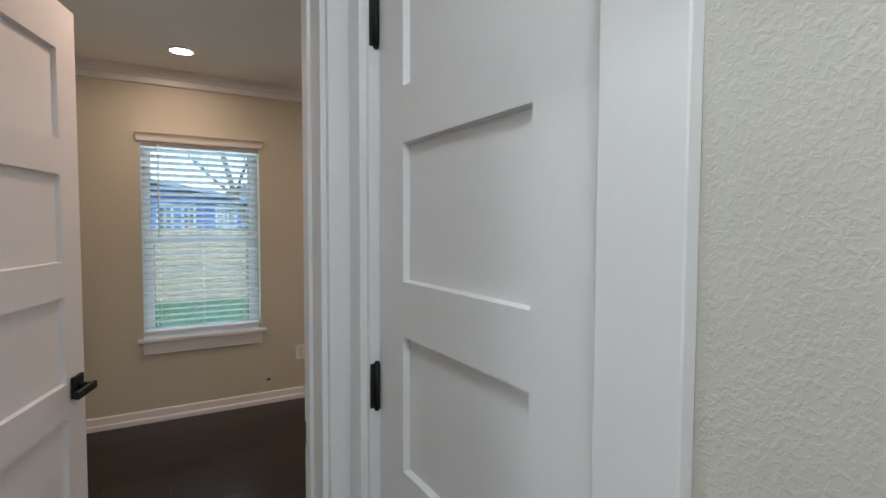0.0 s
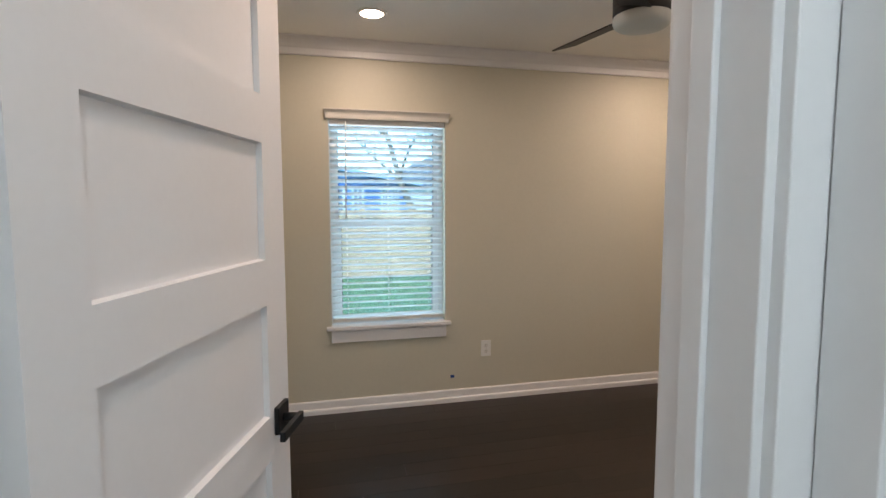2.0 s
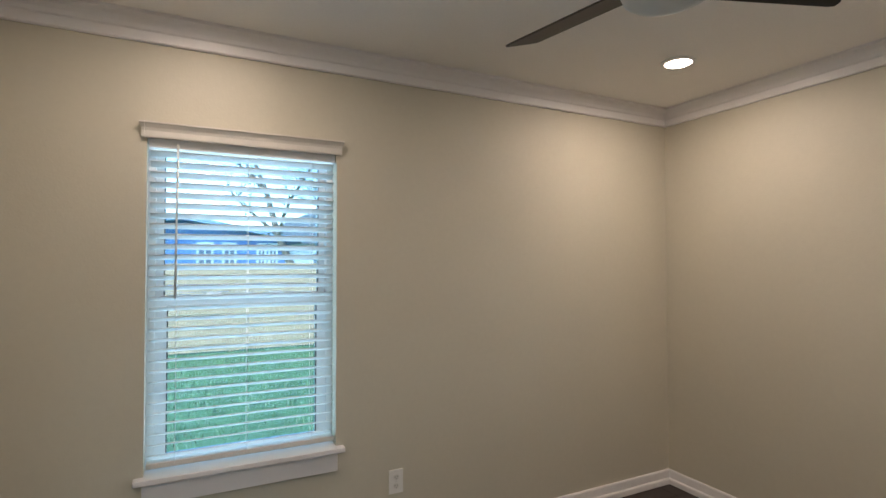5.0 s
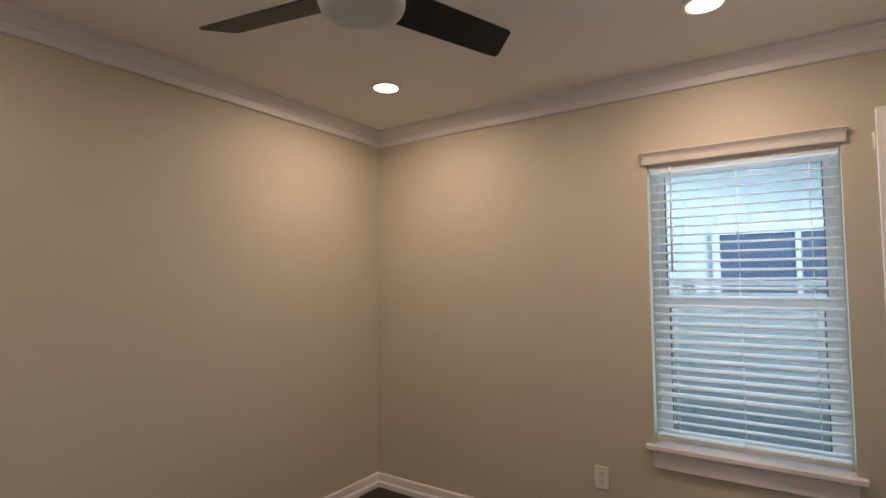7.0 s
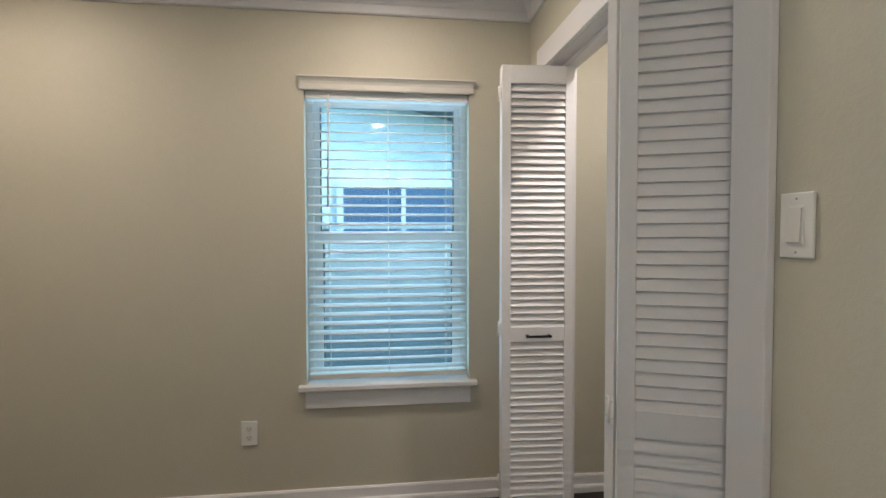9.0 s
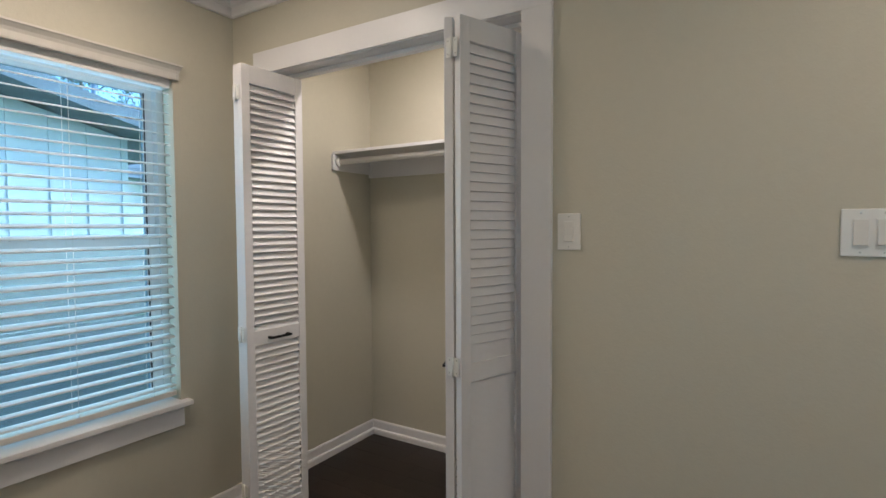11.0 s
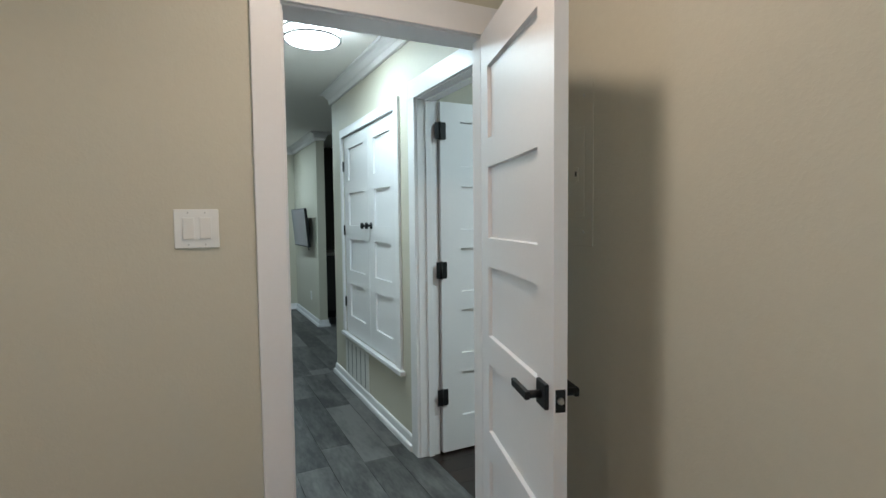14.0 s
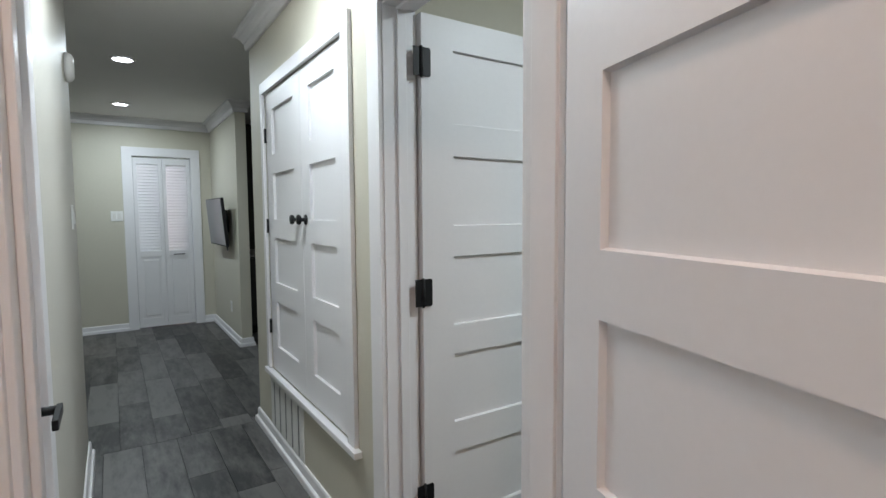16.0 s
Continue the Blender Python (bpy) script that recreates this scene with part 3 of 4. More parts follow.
window_daylight(pose(-0.33, Y1, 0), .777)
window_daylight(pose(X1, 1.087, 0, 0, 0, -90), .782)
window(1, "white vinyl single-hung window over the back lawn", pose(-0.33, Y1, 0), .777)
blind("white two-inch slatted blind, slats open", pose(-0.33, Y1, 0), .777, -22, 0, .027, .64)
window(2, "white vinyl single-hung window facing the neighbour", pose(X1, 1.087, 0, 0, 0, -90), .782)
blind("white two-inch slatted blind, slats open, lowest slats uneven", pose(X1, 1.087, 0, 0, 0, -90), .782, 14, 4, .0, .53)

# ---- closet: folding doors, shelf, rod ----


def louver_leaf(name, parent, m, w, lower="louver", h=1.997, front=1, pitch=.030, lean=62):
    leaf = new(name)
    leaf.parent = parent
    leaf.matrix_basis = m
    st, t = .039, .014
    for a, b in ((0, st), (w - st, w)):
        part("stile", bx(a, b, -t, t, .012, h, soft=.002), LOUVER, leaf)
    for a, b in ((.012, .115), (.846, .908), (h - .075, h)):
        part("rail", bx(st, w - st, -t + .001, t - .001, a, b, soft=.001), LOUVER, leaf)
    me = mesh_of(bx(st - .003, w - st + .003, -.0205, .0205, -.0032, .0032), "slat", LOUVER)
    runs = [(.908, h - .075)]
    if lower == "louver":
        runs.append((.115, .846))
    else:
        part("panel", bx(st, w - st, -.006, .006, .115, .846), LOUVER, leaf)
        bm = bx(st + .025, w - st - .025, -.012, .012, .14, .81)
        soften(bm, .008, 1)
        part("raised_panel", bm, LOUVER, leaf)
    for a, b in runs:
        n = int((b - a) / pitch)
        for i in range(n):
            piece("slat", me, leaf, pose(0, 0, a + (i + .5) * (b - a) / n, -lean * front))
    return leaf


def bar_pull(parent, x, z, s, along=.11):
    p = part("handle", bx(x - along / 2, x + along / 2, *sorted((s * .034, s * .044)), z - .005, z + .005, soft=.002), BLACK, parent, "black bar pull")
    for k in (-1, 1):
        part("post", bx(x + k * (along / 2 - .008) - .005, x + k * (along / 2 - .008) + .005, *sorted((s * .013, s * .036)), z - .005, z + .005), BLACK, p)


def yaw(a, b):
    return math.degrees(math.atan2(b[1] - a[1], b[0] - a[0]))


def fold_pair(label, pivot, knuckle, gap, end_sign, h, lean):
    """Two hinged leaves folded open: one from the jamb pivot to the knuckle, one from the knuckle back to the track."""
    root = thing("bifold_door", label, "closet door", group="closet folding doors")
    w = math.dist(pivot, knuckle)
    louver_leaf("leaf", root, pose(*pivot, 0, 0, 0, yaw(pivot, knuckle)), w, h=h, front=end_sign, lean=lean)
    k2 = (knuckle[0] + gap, knuckle[1] + .004)
    e2 = (pivot[0] + 2 * (knuckle[0] - pivot[0]) + gap, pivot[1] - .02)
    w2 = math.dist(k2, e2)
    lead = louver_leaf("leaf", root, pose(*k2, 0, 0, 0, yaw(k2, e2)), w2, h=h, front=end_sign, lean=lean)
    bar_pull(lead, w2 * .5, .872, end_sign)
    for z in (.23, .90, 1.90):
        hx = (knuckle[0] + k2[0]) / 2
        hy = max(knuckle[1], k2[1]) + .004
        hg = part("hinge", bx(hx - .020, hx + .020, hy, hy + .0018, z - .03, z + .03, soft=.0006), PLATE, root, "white face hinge")
        bm = bmesh.new()
        tube(bm, pose(hx, hy + .003, z - .032), .004, .004, .064, 12)
        part("pin", bm, PLATE, hg)
        for dz in (-.02, .02):
            for dx in (-.013, .013):
                bm = bmesh.new()
                tube(bm, pose(hx + dx, hy + .0018, z + dz, -90), .003, .002, .001, 8)
                part("screw", bm, STEEL, hg)
    return root


fold_pair("white louvred folding closet door, folded open at the jamb", (1.208, -.066), (1.312, .195), .031, 1, 1.998, 71)
fold_pair("white louvred folding closet door, folded open by the window", (2.366, -.066), (2.352, .222), -.031, -1, 2.016, 62)

shelf = thing("closet_shelf", "white closet shelf on cleats", "shelf", pose(0, 0, 0))
part("board", bx(1.083, 2.642, -.982, -.64, 1.773, 1.791, soft=.002), TRIM, shelf)
part("cleat", bx(1.083, 2.642, -.983, -.966, 1.66, 1.772), TRIM, shelf)
for a, b in ((2.626, 2.643), (1.082, 1.099)):
    part("cleat", bx(a, b, -.965, -.63, 1.68, 1.772, soft=.002), TRIM, shelf)
rod = thing("closet_rod", "white closet rod on wall sockets", "closet rod")
bm = bmesh.new()
tube(bm, pose(1.1, -.675, 1.73, 0, 90), .016, .016, 1.525, 20)
part("bar", bm, TRIM, rod)
for x, s in ((2.625, -1), (1.100, 1)):
    bm = bmesh.new()
    tube(bm, pose(x, -.675, 1.73, 0, 90 * s), .030, .024, .016, 20)
    part("socket", bm, PLATE, rod)

# ---- ceiling lamps and fan ----


def can_light(x, y, warm, label, group, gain=1.0, tone=None):
    r = thing("recessed_light", label, "ceiling light", pose(x, y, H), group)
    bm = bmesh.new()
    lathe(bm, pose(0, 0, 0), [(.062, -.0004), (.084, -.0004), (.084, -.005), (.078, -.009), (.064, -.009), (.062, -.004)], 36)
    part("trim_ring", bm, PLATE, r)
    bm = bmesh.new()
    lathe(bm, pose(0, 0, 0), [(.0001, -.0068), (.0635, -.0066)], 36)
    part("lens", bm, LAMPROOM if warm else LAMPHALL, r, "lit frosted lens")
    li = bpy.data.lights.new("recessed_lamp", "AREA")
    li.shape, li.size, li.energy, li.color, li.spread = "DISK", .125, gain * (ROOM_WATTS if warm else HALL_WATTS), tone or (WARM if warm else COOL), radians(178)
    ob = new("recessed_lamp", li)
    ob.parent = r
    ob.matrix_basis = pose(0, 0, -.012)
    return r


for x, y, gain in ((-.093, 2.36, .72), (2.0, 2.258, 1.12), (2.04, .73, 1.08), (-.09, .75, .90)):
    can_light(x, y, True, "round recessed ceiling light, lit warm white", "bedroom ceiling lights", gain)
can_light(1.78, -.37, True, "round recessed ceiling light in the closet, lit", "closet ceiling light", 1.4, (1.0, 0.92, 0.80))
can_light(-1.9, .25, False, "round recessed ceiling light in the next room, lit", "next room ceiling lights", 2.6)
for x, y in ((-.19, -3.70), (-.20, -5.43)):
    can_light(x, y, False, "round recessed ceiling light, lit cool white", "hall ceiling lights", 1.55)

flush = thing("flush_light", "round drum ceiling light with nickel bands, lit", "ceiling light", pose(-.36, -1.27, H))
bm = bmesh.new()
lathe(bm, pose(0, 0, 0), [(.150, -.001), (.150, -.070), (.140, -.082), (.0001, -.088)], 48)
part("diffuser", bm, LAMPHALL, flush, "lit white acrylic drum")
for z in (-.014, -.066):
    bm = bmesh.new()
    lathe(bm, pose(0, 0, 0), [(.1515, z), (.163, z), (.164, z - .010), (.1515, z - .010), (.1515, z)], 48)
    part("band", bm, NICKEL, flush, "brushed nickel band")
for k in range(3):
    a = radians(40 + 120 * k)
    bm = bmesh.new()
    tube(bm, pose(.158 * math.cos(a), .158 * math.sin(a), -.075), .004, .004, .065, 10)
    part("post", bm, NICKEL, flush)
fl = bpy.data.lights.new("flush_lamp", "AREA")
fl.shape, fl.size, fl.energy, fl.color = "DISK", .28, HALL_WATTS * 1.2, COOL
fo = new("flush_lamp", fl)
fo.parent = flush
fo.matrix_basis = pose(0, 0, -.095)

fan = thing("ceiling_fan", "black three-blade flush ceiling fan with an unlit white light", "ceiling fan", pose(.955, 1.452, H - .017))
bm = bmesh.new()
lathe(bm, pose(0, 0, 0), [(.085, .016), (.088, -.06), (.092, -.065), (.116, -.085), (.120, -.095), (.120, -.195), (.118, -.198), (.120, -.201), (.120, -.226), (.116, -.233)], 48)
part("housing", bm, FANBLACK, fan, "black motor housing")
bm = bmesh.new()
lathe(bm, pose(0, 0, 0), [(.117, -.234), (.120, -.240), (.120, -.256), (.114, -.270), (.100, -.280), (.07, -.287), (.0001, -.290)], 48)
part("light_cover", bm, FANGLASS, fan, "frosted white light cover, off")
bm = bmesh.new()
prism(bm, [(.10, -.064), (.18, -.068), (.44, -.071), (.505, -.072), (.515, -.066), (.555, .035), (.552, .050), (.53, .055), (.18, .062), (.10, .062)], -.003, .003)
soften(bm, .0015, 1)
blade = mesh_of(bm, "blade", FANBLACK)
for a in (-18, 102, 222):
    piece("blade", blade, fan, pose(0, 0, -.222, 0, 0, a) @ pose(0, 0, 0, -15))

# ---- plates on the walls ----


def wall_plate(name, label, cat, m, w, kinds):
    """A cover plate in the plane y = 0, front towards +y."""
    r = thing(name, label, cat, m)
    part("plate", bx(-w / 2, w / 2, .0005, .006, -.058, .058, soft=.0025), PLATE, r)
    for i, k in enumerate(kinds):
        x = (i - (len(kinds) - 1) / 2) * .046
        if k == "rocker":
            part("bezel", bx(x - .0175, x + .0175, .006, .0075, -.0345, .0345, soft=.0006), PLATE, r)
            rk = part("rocker", bx(x - .0145, x + .0145, .005, .0105, -.031, .031, soft=.001, m=pose(0, .001, 0, 4)), ROCKER, r)
        else:
            for dz in (-.021, .021):
                bm = bmesh.new()
                prism(bm, [(.0155 * math.cos(t), .0145 * math.sin(t)) for t in np.linspace(0, 2 * math.pi, 21)[:-1]], 0, .002, pose(x, .0075, dz, 90))
                sk = part("socket", bm, ROCKER, r)
                for dx, hh in ((-.0062, .0042), (.0062, .0034)):
                    part("slot", bx(x + dx - .0011, x + dx + .0011, .0072, .0079, dz - hh + .003, dz + hh + .003), SLOT, sk)
                part("slot", bx(x - .002, x + .002, .0072, .0079, dz - .0095, dz - .006), SLOT, sk)
        for dz in ((-.0475, .0475) if k == "rocker" else (0,)):
            bm = bmesh.new()
            tube(bm, pose(x, .006, dz, -90), .0028, .0022, .001, 10)
            part("screw", bm, STEEL, r)
    return r


wall_plate("light_switch", "white single rocker switch beside the closet", "switch", pose(1.018, .001, 1.327), .074, ["rocker"])
wall_plate("light_switch", "white double rocker switch beside the door", "switch", pose(.277, .001, 1.325), .122, ["rocker", "rocker"])
wall_plate("wall_outlet", "white duplex outlet below the switches", "outlet", pose(.402, .001, .342), .076, ["duplex"])
wall_plate("wall_outlet", "white duplex outlet beside the north window", "outlet", pose(.745, Y1 - .001, .371, 0, 0, 180), .074, ["duplex"])
wall_plate("wall_outlet", "white duplex outlet beside the east window", "outlet", pose(X1 - .001, 1.352, .372, 0, 0, 90), .074, ["duplex"])
wall_plate("wall_outlet", "white duplex outlet under the television", "outlet", pose(TVX + .001, -5.2, .345, 0, 0, -90), .074, ["duplex"])
wall_plate("light_switch", "white rocker switch beside the far door", "switch", pose(-.13, FAR + .001, 1.325), .12, ["rocker", "rocker"])
wall_plate("light_switch", "white rocker switch on the hallway wall", "switch", pose(HE - .001, -2.36, 1.325, 0, 0, 90), .074, ["rocker"])
tp = tagged(part("masking_tape", bx(.484, .512, Y1 - .0012, Y1 - .0004, .172, .192), TAPE), "small scrap of blue masking tape on the wall", "tape")

pn = thing("breaker_panel", "cream painted breaker panel flush in the wall", "breaker panel", pose(X0, 0, 0))
part("cover", bx(.0005, .004, .115, .485, 1.255, 1.775, soft=.0015), WALL, pn)
dr_ = part("door", bx(.004, .0065, .15, .448, 1.347, 1.632, soft=.001), WALL, pn)
part("latch", bx(.0065, .010, .404, .424, 1.462, 1.506, soft=.001), WALL, dr_)
part("latch_slot", bx(.010, .0104, .410, .418, 1.478, 1.494), SLOT, dr_, "small dark latch slot")
for y, z in ((.445, 1.728), (.445, 1.30), (.16, 1.728), (.16, 1.30)):
    bm = bmesh.new()
    tube(bm, pose(X0 * 0 + .004, y, z, 0, 90), .005, .004, .0015, 12)
    part("screw", bm, STEEL, pn)

sp = thing("strike_plate", "black strike plate on the door jamb", "strike plate", pose(DR, 0, .905))
part("plate", bx(-.0014, -.0002, -.031, -.004, -.028, .028), BLACK, sp)
part("hole", bx(-.0017, -.0014, -.024, -.012, -.012, .012), SLOT, sp)

chime = thing("door_chime", "small white round smoke alarm on the hallway wall", "alarm", pose(HE, -2.50, 2.055))
bm = bmesh.new()
lathe(bm, pose(0, 0, 0, 0, -90), [(.07, .001), (.07, .014), (.064, .028), (.05, .036), (.0001, .038)], 36)
part("body", bm, PLATE, chime)

# ---- the far end: folding door, television, kitchen ----
frame_set("door_frame_far", "white flat casing round a folding closet door", [
    ("jamb", (-.917, -.9, FAR - .118, FAR + .004, 0, 2.013)), ("jamb", (-.3, -.283, FAR - .118, FAR + .004, 0, 2.013)),
    ("head_jamb", (-.917, -.283, FAR - .118, FAR + .004, 2.013, 2.029)),
    ("casing", (-1.003, -.905, FAR + .001, FAR + .019, 0, 2.018)), ("casing", (-.295, -.197, FAR + .001, FAR + .019, 0, 2.018)),
    ("head_casing", (-1.003, -.197, FAR + .001, FAR + .019, 2.018, 2.115))])
fd = thing("bifold_door", "white folding door, louvres above and panels below, closed", "closet door")
for x in (-.897, -.599):
    lf = louver_leaf("leaf", fd, pose(x, FAR - .03, 0), .296, "panel", 2.0, 1, .035, 57)
    if x < -.7:
        bar_pull(lf, .15, .865, 1, .12)
# the closet's shade behind the louvres, put in as a dark sheet
tagged(part("closet_shade_sheet", bx(-.95, -.25, FAR - .4, FAR - .35, 0, 2.2), SUBFLOOR_SHADE), "dark sheet behind the folding door, coloured as the closet's shade", "wall", kind="structure")

tv = thing("television", "black wall television on a swing arm, switched off", "television", pose(-1.014, -5.32, 1.255, 0, 0, 1) @ pose(0, 0, 0, 0, 4.9, 0))
part("body", bx(-.03, 0, -.427, .427, -.251, .251, soft=.006), BLACK, tv)
part("screen", bx(.0002, .0015, -.416, .416, -.238, .244), SCREEN, tv, "dark glossy screen")
part("bracket", bx(-.058, -.030, -.18, .18, -.20, .14, soft=.004), BLACK, tv)
arm = part("arm", bx(-.108, -.05, .02, .07, -.05, .03, soft=.004), BLACK, tv)
part("wall_mount", bx(-.113, -.103, .0, .11, -.12, .12, soft=.003), BLACK, tv)
bm = bmesh.new()
tube(bm, pose(-.04, .25, -.30, 12), .006, .006, .07, 10)
part("cable", bm, BLACK, tv)

kc = thing("kitchen_cabinet", "dark base cabinet run in the kitchen", "cabinet")
part("body", bx(-3.2, -1.32, -5.85, -5.22, .10, .865), KITCHEN, kc)
part("toe_kick", bx(-3.2, -1.32, -5.85, -5.29, 0.004, .10), SUBFLOOR_SHADE, kc)
for i in range(4):
    part("door", bx(-3.19 + i * .47, -2.73 + i * .47, -5.22, -5.2, .12, .85, soft=.002), KITCHEN, kc)
tagged(part("kitchen_worktop", bx(-3.2, -1.31, -5.88, -5.18, .867, .905, soft=.004), COUNTER), "grey stone kitchen worktop", "worktop")
tagged(part("wall_splashback", bx(-3.2, -1.31, -5.95, -5.885, .907, 2.42), SPLASH), "dark tiled kitchen wall above the worktop", "tile", kind="structure")
fc = thing("kitchen_faucet", "steel kitchen faucet standing on the worktop", "faucet", pose(-1.62, -5.55, .905))
bm = bmesh.new()
tube(bm, pose(0, 0, 0), .022, .016, .05, 20)
tube(bm, pose(0, 0, .05), .011, .011, .24, 16)
part("stem", bm, STEEL, fc)
bm = bmesh.new()
for i in range(9):
    a0, a1 = math.pi * i / 9, math.pi * (i + 1) / 9
    p, q = Vector((0, .09 - .09 * math.cos(a0), .29 + .08 * math.sin(a0))), Vector((0, .09 - .09 * math.cos(a1), .29 + .08 * math.sin(a1)))
    tube(bm, Matrix.Translation(p) @ (q - p).to_track_quat("Z", "Y").to_matrix().to_4x4(), .011, .011, (q - p).length, 12)
part("spout", bm, STEEL, fc)

# ---- outdoors ----
GZ = -0.40


def leafy(name, color, vary):
    m = mat(name, color, 0.7, bump=0.3, scale=6, vary=vary)
    return m


GRASS = leafy("lawn", (0.10, 0.20, 0.07), .35)
BLADE = leafy("grass_blade", (0.22, 0.30, 0.17), .4)
# side fence stands in skylit shade; that shade is put into the grey
SHADEFENCE = mat("shade_grey_fence", (0.60, 0.58, 0.52), 0.8, bump=0.3, scale=12, vary=.18)
FENCE = mat("raw_cedar_fence", (0.56, 0.36, 0.22), 0.75, bump=0.3, scale=12, vary=.18)
BLUE = mat("blue_siding", (0.10, 0.22, 0.46), 0.6, vary=.06)
BLUEROOF = mat("pale_blue_roof", (0.24, 0.33, 0.45), 0.8, bump=.3, scale=20, vary=.12)
SHINGLE = mat("grey_shingle", (0.20, 0.21, 0.23), 0.85, bump=.4, scale=22, vary=.2)
SIDING = mat("white_siding", (0.72, 0.71, 0.66), 0.6, vary=.05)
EXTRIM = mat("white_exterior_trim", (0.75, 0.76, 0.78), 0.5)
DARKPANE = mat("dark_window_glass", (0.10, 0.14, 0.2), 0.15)
BARK = mat("grey_bark", (0.16, 0.13, 0.10), 0.9, bump=.6, scale=14, vary=.3)
LEAF = leafy("tree_leaf", (0.10, 0.13, 0.045), .4)

tagged(part("ground", bx(-400, 400, -400, 400, GZ - .2, GZ), GRASS), "short green lawn", "lawn", kind="structure")
rnd = random.Random(4)
verts, faces = [], []
for i in range(15000):
    if i % 3:
        x, y = rnd.uniform(-3.5, 5.0), 3.3 + 8.4 * rnd.random() ** 1.3
    else:
        x, y = rnd.uniform(2.9, 4.4), rnd.uniform(-4, 4)
    hgt, a = rnd.uniform(.03, .09), rnd.uniform(0, 6.28)
    wdt = rnd.uniform(.006, .014)
    b = len(verts)
    lx, ly = rnd.uniform(-.04, .04), rnd.uniform(-.04, .04)
    verts += [(x - wdt * math.cos(a), y - wdt * math.sin(a), GZ), (x + wdt * math.cos(a), y + wdt * math.sin(a), GZ), (x + lx, y + ly, GZ + hgt)]
    faces.append((b, b + 1, b + 2))
me = bpy.data.meshes.new("grass")
me.from_pydata(verts, [], faces)
me.materials.append(BLADE)
tagged(new("grass", me), "tufts of green grass on the lawn", "grass", kind="stuff")


def plank_fence(name, label, m, length, height, wood, board=.145):
    """Horizontal boards on posts: local x along, boards' face at y = 0."""
    root = thing(name, label, "fence", m)
    rows = int(height / (board + .006))
    seg = 2.4
    me = mesh_of(bx(.003, seg - .003, -.012, .012, 0, board), "board", wood)
    for i in range(int(length / seg)):
        for k in range(rows):
            piece("board", me, root, pose(i * seg, rnd.uniform(-.003, .003), .03 + k * (board + .006), 0, rnd.uniform(-.12, .12), 0))
    post = mesh_of(bx(-.045, .045, .013, .10, 0, height + .02), "post", wood)
    for i in range(int(length / seg) + 1):
        piece("post", post, root, pose(i * seg, 0, 0))
    part("cap", bx(0, int(length / seg) * seg, -.03, .11, height + .021, height + .055), wood, root)
    return root


plank_fence("fence", "new raw wood board fence across the lawn", pose(-9, 11.9, GZ), 24, 1.76, FENCE)
plank_fence("fence", "board fence beside the house, grey put in for its shade", pose(4.55, 6.0, GZ, 0, 0, -90), 14.4, 1.72, SHADEFENCE)


def house_window(root, m, w, h):
    wn_ = part("window", bx(-w / 2, w / 2, -.03, .0, 0, h, m=m), DARKPANE, root)
    for b in ((-w / 2 - .09, -w / 2, -.05, .01, -.09, h + .09), (w / 2, w / 2 + .09, -.05, .01, -.09, h + .09), (-w / 2, w / 2, -.05, .01, h, h + .09), (-w / 2, w / 2, -.05, .01, -.09, 0),
              (-.03, .03, -.045, .005, 0, h)):
        part("frame", bx(*b, m=m), EXTRIM, wn_)


SWAP_Y = Matrix(((1, 0, 0, 0), (0, 0, 1, 0), (0, 1, 0, 0), (0, 0, 0, 1)))
SWAP_X = Matrix(((0, 0, 1, 0), (1, 0, 0, 0), (0, 1, 0, 0), (0, 0, 0, 1)))
# blue gabled house beyond the lawn
hb = thing("house", "low blue house with white window trim", "house", pose(0, 0, GZ))
bm = bmesh.new()
prism(bm, [(-4.5, 0), (3.3, 0), (3.3, 2.72), (-.5, 3.42), (-4.5, 2.72)], 22.0, 30, SWAP_Y)
part("wall", bm, BLUE, hb)
for i in range(14):
    part("siding_board", bx(-4.48, 3.28, 21.985, 21.9995, .05 + i * .19, .05 + i * .19 + .172), BLUE, hb)
for x, w in ((-2.2, .6), (.34, .42), (1.2, .34), (2.38, .2), (2.82, .2)):
    house_window(hb, pose(x, 21.985, 1.35), w, 1.15)
bm = bmesh.new()
prism(bm, [(-5.0, 2.62), (-.5, 3.42), (3.95, 2.62), (3.95, 2.76), (-.5, 3.58), (-5.0, 2.76)], 21.3, 30.5, SWAP_Y)
part("roof", bm, BLUEROOF, hb)
h2 = thing("house", "pale house with a grey gabled roof", "house", pose(0, 0, GZ))
part("wall", bx(3.0, 13, 31.0, 40, 0, 2.9), SIDING, h2)
bm = bmesh.new()
prism(bm, [(2.2, 2.9), (13.8, 2.9), (6.5, 4.9)], 30.5, 40.5, SWAP_Y)
part("roof", bm, SHINGLE, h2)
house_window(h2, pose(7, 30.98, 1.1), 1.2, 1.2)

# neighbour's house beside the east window, gable end towards it
h3 = thing("house", "white batten-sided neighbour house with a shallow gable", "house", pose(0, 0, GZ))
bm = bmesh.new()
prism(bm, [(-2.0, 0), (7.5, 0), (7.5, 2.95), (2.8, 4.05), (-2.0, 2.92)], 7.6, 14, SWAP_X)
part("wall", bm, SIDING, h3)
for i in range(24):
    y = -1.95 + i * .40
    part("batten", bx(7.575, 7.5995, y, y + .04, 0, min(2.90 + (y + 2.0) * .235, 4.0 - abs(y - 2.8) * .2)), SIDING, h3)
bm = bmesh.new()
prism(bm, [(-2.75, 2.76), (2.8, 4.07), (8.3, 2.78), (8.3, 2.95), (2.8, 4.25), (-2.75, 2.94)], 6.95, 14.5, SWAP_X)
part("roof", bm, SHINGLE, h3)
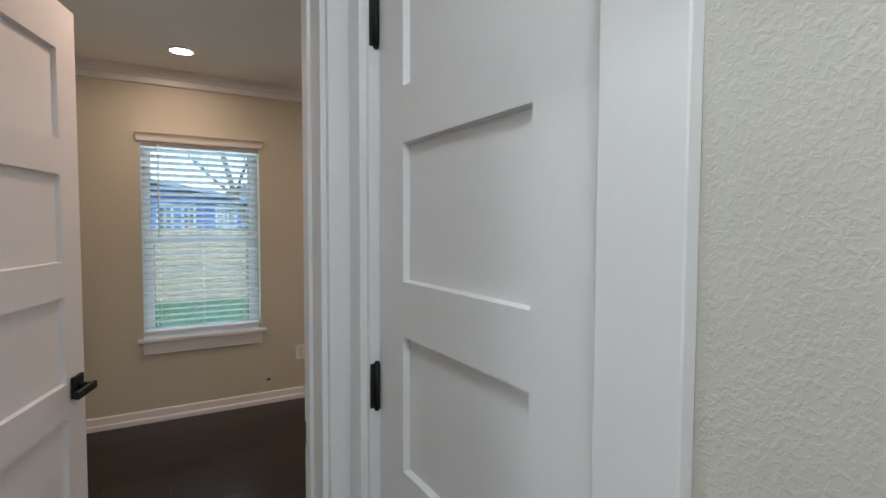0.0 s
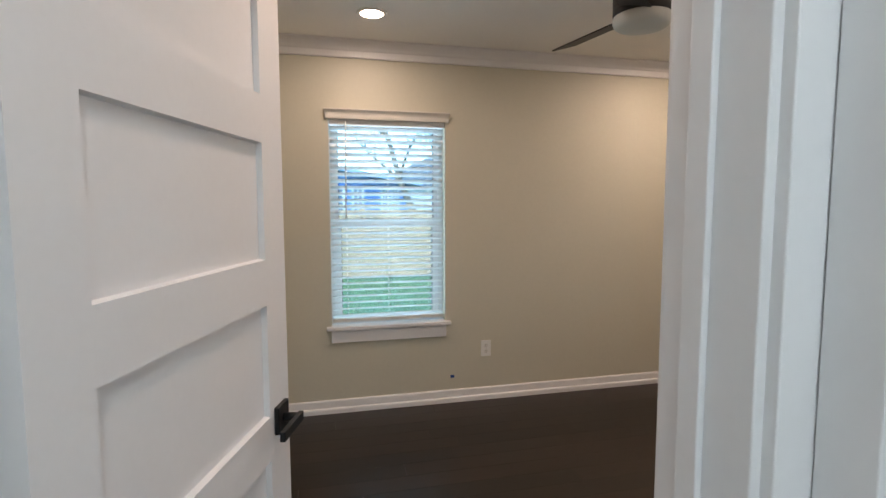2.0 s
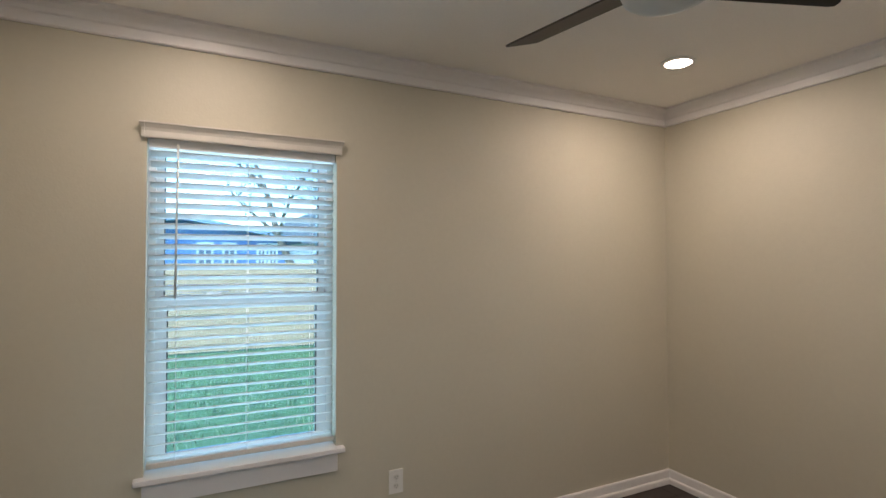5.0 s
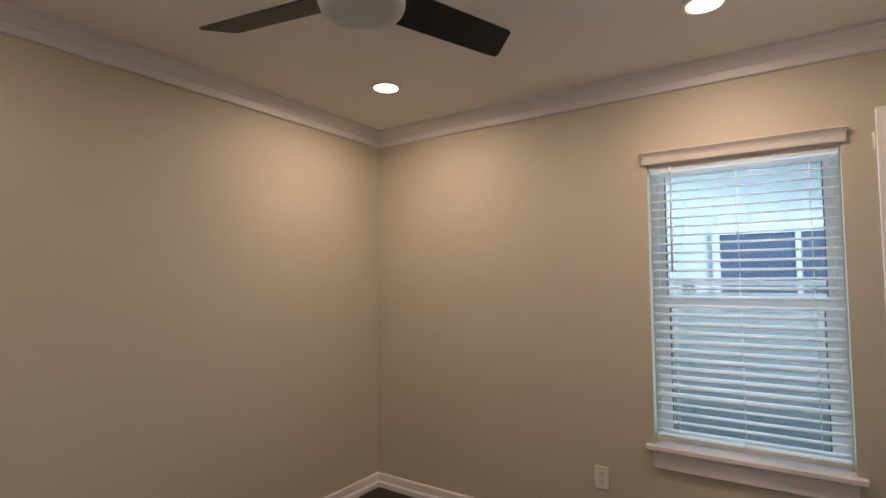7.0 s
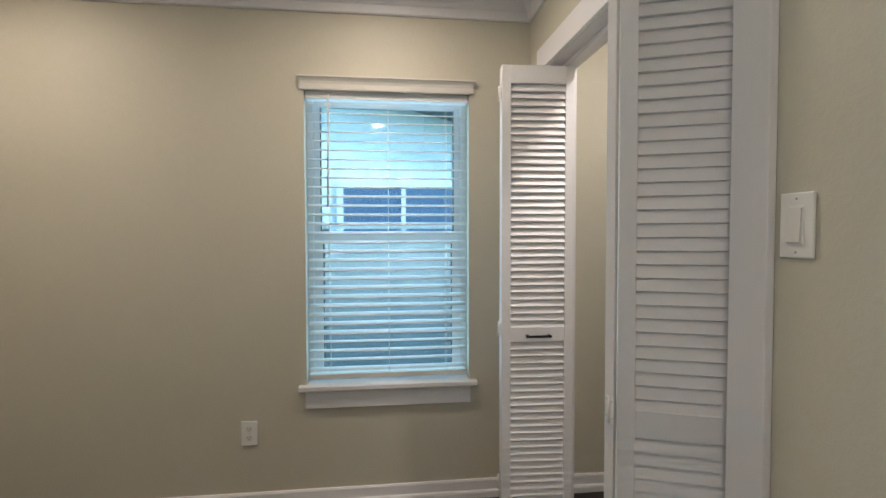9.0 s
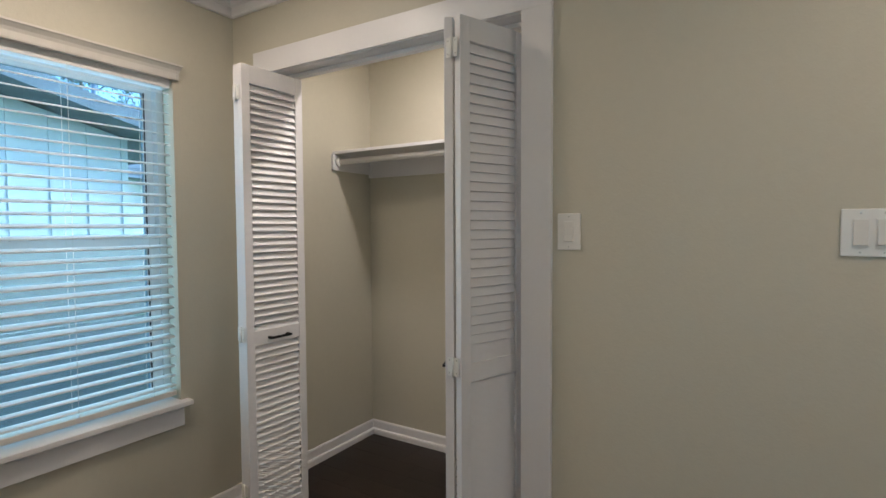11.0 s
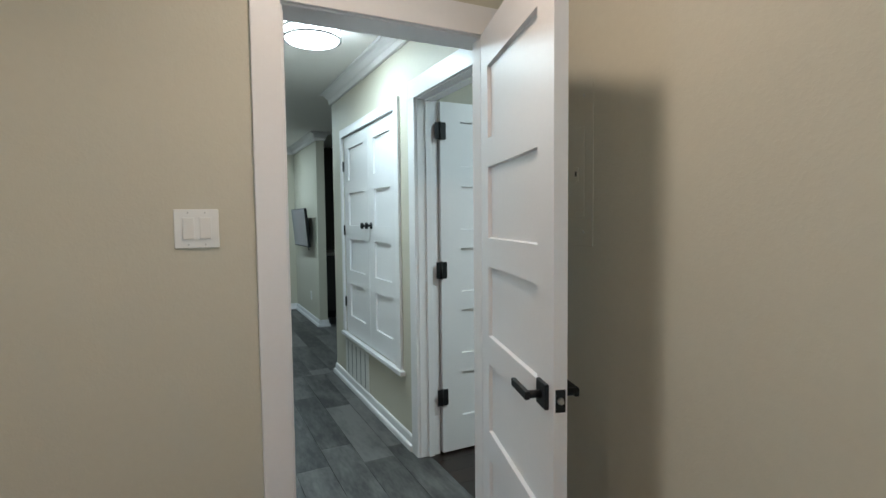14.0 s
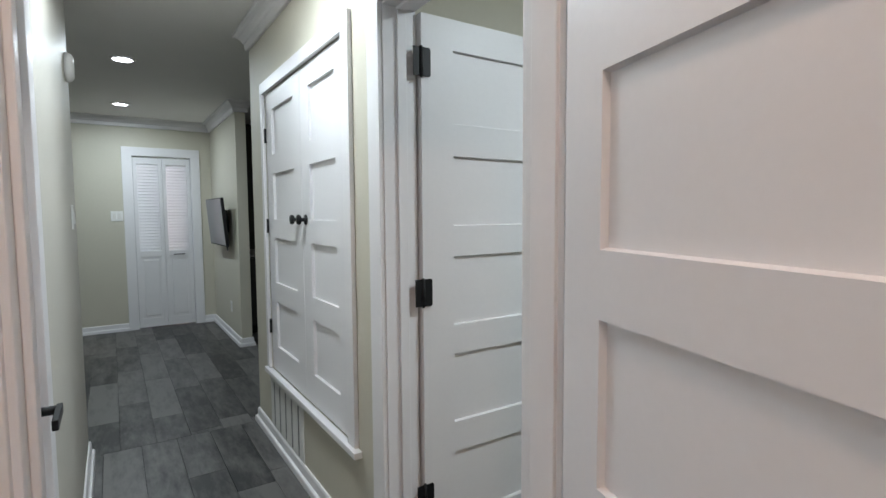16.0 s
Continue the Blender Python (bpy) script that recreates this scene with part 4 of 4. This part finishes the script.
house_window(h3, pose(7.57, .40, 1.20, 0, 0, -90), 1.7, 1.15)
h4 = thing("house", "pale house with a long grey shingled roof and a vent pipe", "house", pose(0, 0, GZ))
part("wall", bx(12.6, 20, -16, -2.6, 0, 2.9), SIDING, h4)
bm = bmesh.new()
prism(bm, [(12.0, 2.85), (20.6, 2.85), (16.3, 5.4)], -16.5, -2.0, SWAP_Y)
part("roof", bm, SHINGLE, h4)
for i in range(16):
    x = 12.1 + i * .26
    part("shingle_course", bx(x, x + .03, -16.4, -2.1, 2.86 + (x - 12.0) * .593, 2.885 + (x - 12.0) * .593), SHINGLE, h4)
bm = bmesh.new()
tube(bm, pose(13.6, -4.35, 3.7), .07, .07, 1.5, 16)
part("vent_pipe", bm, STEEL, h4)
house_window(h4, pose(12.57, -6.0, 1.1, 0, 0, -90), 1.1, 1.1)


def tree(label, x, y, h, lean, leaves, seed, fork=3):
    r = random.Random(seed)
    t = thing("tree", label, "tree", pose(x, y, GZ))
    bm = bmesh.new()
    tips = []

    def limb(p, d, length, rad, depth):
        n = 4
        q = p
        for i in range(n):
            d2 = (d + Vector((r.uniform(-.18, .18), r.uniform(-.18, .18), r.uniform(-.05, .1)))).normalized()
            e = q + d2 * length / n
            r0, r1 = rad * (1 - .6 * i / n), rad * (1 - .6 * (i + 1) / n)
            tube(bm, Matrix.Translation(q) @ (e - q).to_track_quat("Z", "Y").to_matrix().to_4x4(), r0, r1, (e - q).length * 1.02, 8, False)
            q, d = e, d2
            if depth > 0 and i >= 1:
                for _ in range(2):
                    side = Vector((r.uniform(-1, 1), r.uniform(-1, 1), r.uniform(.1, .8))).normalized()
                    limb(q, (d * .5 + side).normalized(), length * r.uniform(.4, .6), r1 * .6, depth - 1)
            if depth <= 1:
                tips.append(q)

    limb(Vector((0, 0, 0)), Vector(lean).normalized(), h, h * .026, fork)
    part("trunk", bm, BARK, t)
    vs, fs = [], []
    for p in tips:
        for _ in range(leaves):
            c = p + Vector((r.gauss(0, .28), r.gauss(0, .28), r.gauss(0, .22)))
            a = Vector((r.uniform(-1, 1), r.uniform(-1, 1), r.uniform(-1, 1))).normalized() * r.uniform(.03, .07)
            b = a.orthogonal() * .5
            k = len(vs)
            vs += [c - a, c + b, c + a, c - b]
            fs.append((k, k + 1, k + 2, k + 3))
    if fs:
        me = bpy.data.meshes.new("crown")
        me.from_pydata([tuple(v) for v in vs], [], fs)
        me.materials.append(LEAF)
        o = new("crown", me)
        o.parent = t
    return t


tree("leaning tree with thin bare limbs beyond the fence", 3.45, 17.0, 5.8, (-.34, .05, 1), 2, 3, 2)
tree("leafy tree behind the neighbour houses", 24.5, -9.0, 9.5, (0, .05, 1), 14, 5)
tree("leafy tree behind the neighbour houses", 25.5, -15.0, 10.0, (.05, 0, 1), 14, 8)
tree("leafy tree far beyond the lawn", 12.0, 46.0, 9.5, (0, .05, 1), 9, 11)

# ---- floors, plank by plank ----


def plank_floor(name, label, material, x0, x1, y0, y1, width, length, along, seed, gap=.0006):
    root = structure(name, [(x0, x1, y0, y1, -.03, -.006)], SUBFLOOR_SHADE, label, "floor")
    r = random.Random(seed)
    cache = {}
    w0, w1, l0, l1 = (y0, y1, x0, x1) if along == "x" else (x0, x1, y0, y1)
    a = w0
    while a < w1 - .004:
        b = min(a + width, w1)
        s = l0 - r.uniform(0, length)
        while s < l1 - .004:
            p, q = max(s, l0), min(s + length, l1)
            s += length
            if q - p < .01:
                continue
            key = (round(b - a, 3), round(q - p, 3))
            if key not in cache:
                bm = bmesh.new()
                u, v, g, c = q - p, b - a, gap, gap * 1.6
                dims = (u, v) if along == "x" else (v, u)
                lo = [bm.verts.new((x, y, -.006)) for x, y in ((g, g), (dims[0] - g, g), (dims[0] - g, dims[1] - g), (g, dims[1] - g))]
                mid = [bm.verts.new((x, y, -.0012)) for x, y in ((g, g), (dims[0] - g, g), (dims[0] - g, dims[1] - g), (g, dims[1] - g))]
                top = [bm.verts.new((x, y, 0)) for x, y in ((g + c, g + c), (dims[0] - g - c, g + c), (dims[0] - g - c, dims[1] - g - c), (g + c, dims[1] - g - c))]
                for lower, upper in ((lo, mid), (mid, top)):
                    for i in range(4):
                        bm.faces.new((lower[i], lower[(i + 1) % 4], upper[(i + 1) % 4], upper[i]))
                bm.faces.new(top)
                cache[key] = mesh_of(bm, "plank", material)
            piece("plank", cache[key], root, pose(p if along == "x" else a, a if along == "x" else p, 0))
        a = b
    return root


plank_floor("floor_bedroom", "dark brown stained wood plank floor", WOODFLOOR, X0, X1, -.06, Y1, .127, 1.1, "x", 1, .00025)
plank_floor("floor_closet", "dark brown stained wood plank floor in the closet", WOODFLOOR, 1.08, 2.645, -.985, -.06, .127, 1.1, "x", 2, .00025)
plank_floor("floor_west_room", "dark brown stained wood floor of the next room", WOODFLOOR, -3.5, HW - .06, -1.04, 1.5, .127, 1.1, "x", 3, .00025)
plank_floor("floor_hall", "grey weathered vinyl plank floor in the hallway", HALLFLOOR, HW - .06, HE + .01, HEND, -.06, .182, .92, "y", 4)
plank_floor("floor_living", "grey weathered vinyl plank floor", HALLFLOOR, -3.7, 3.2, FAR - .1, HEND, .182, .92, "y", 9)
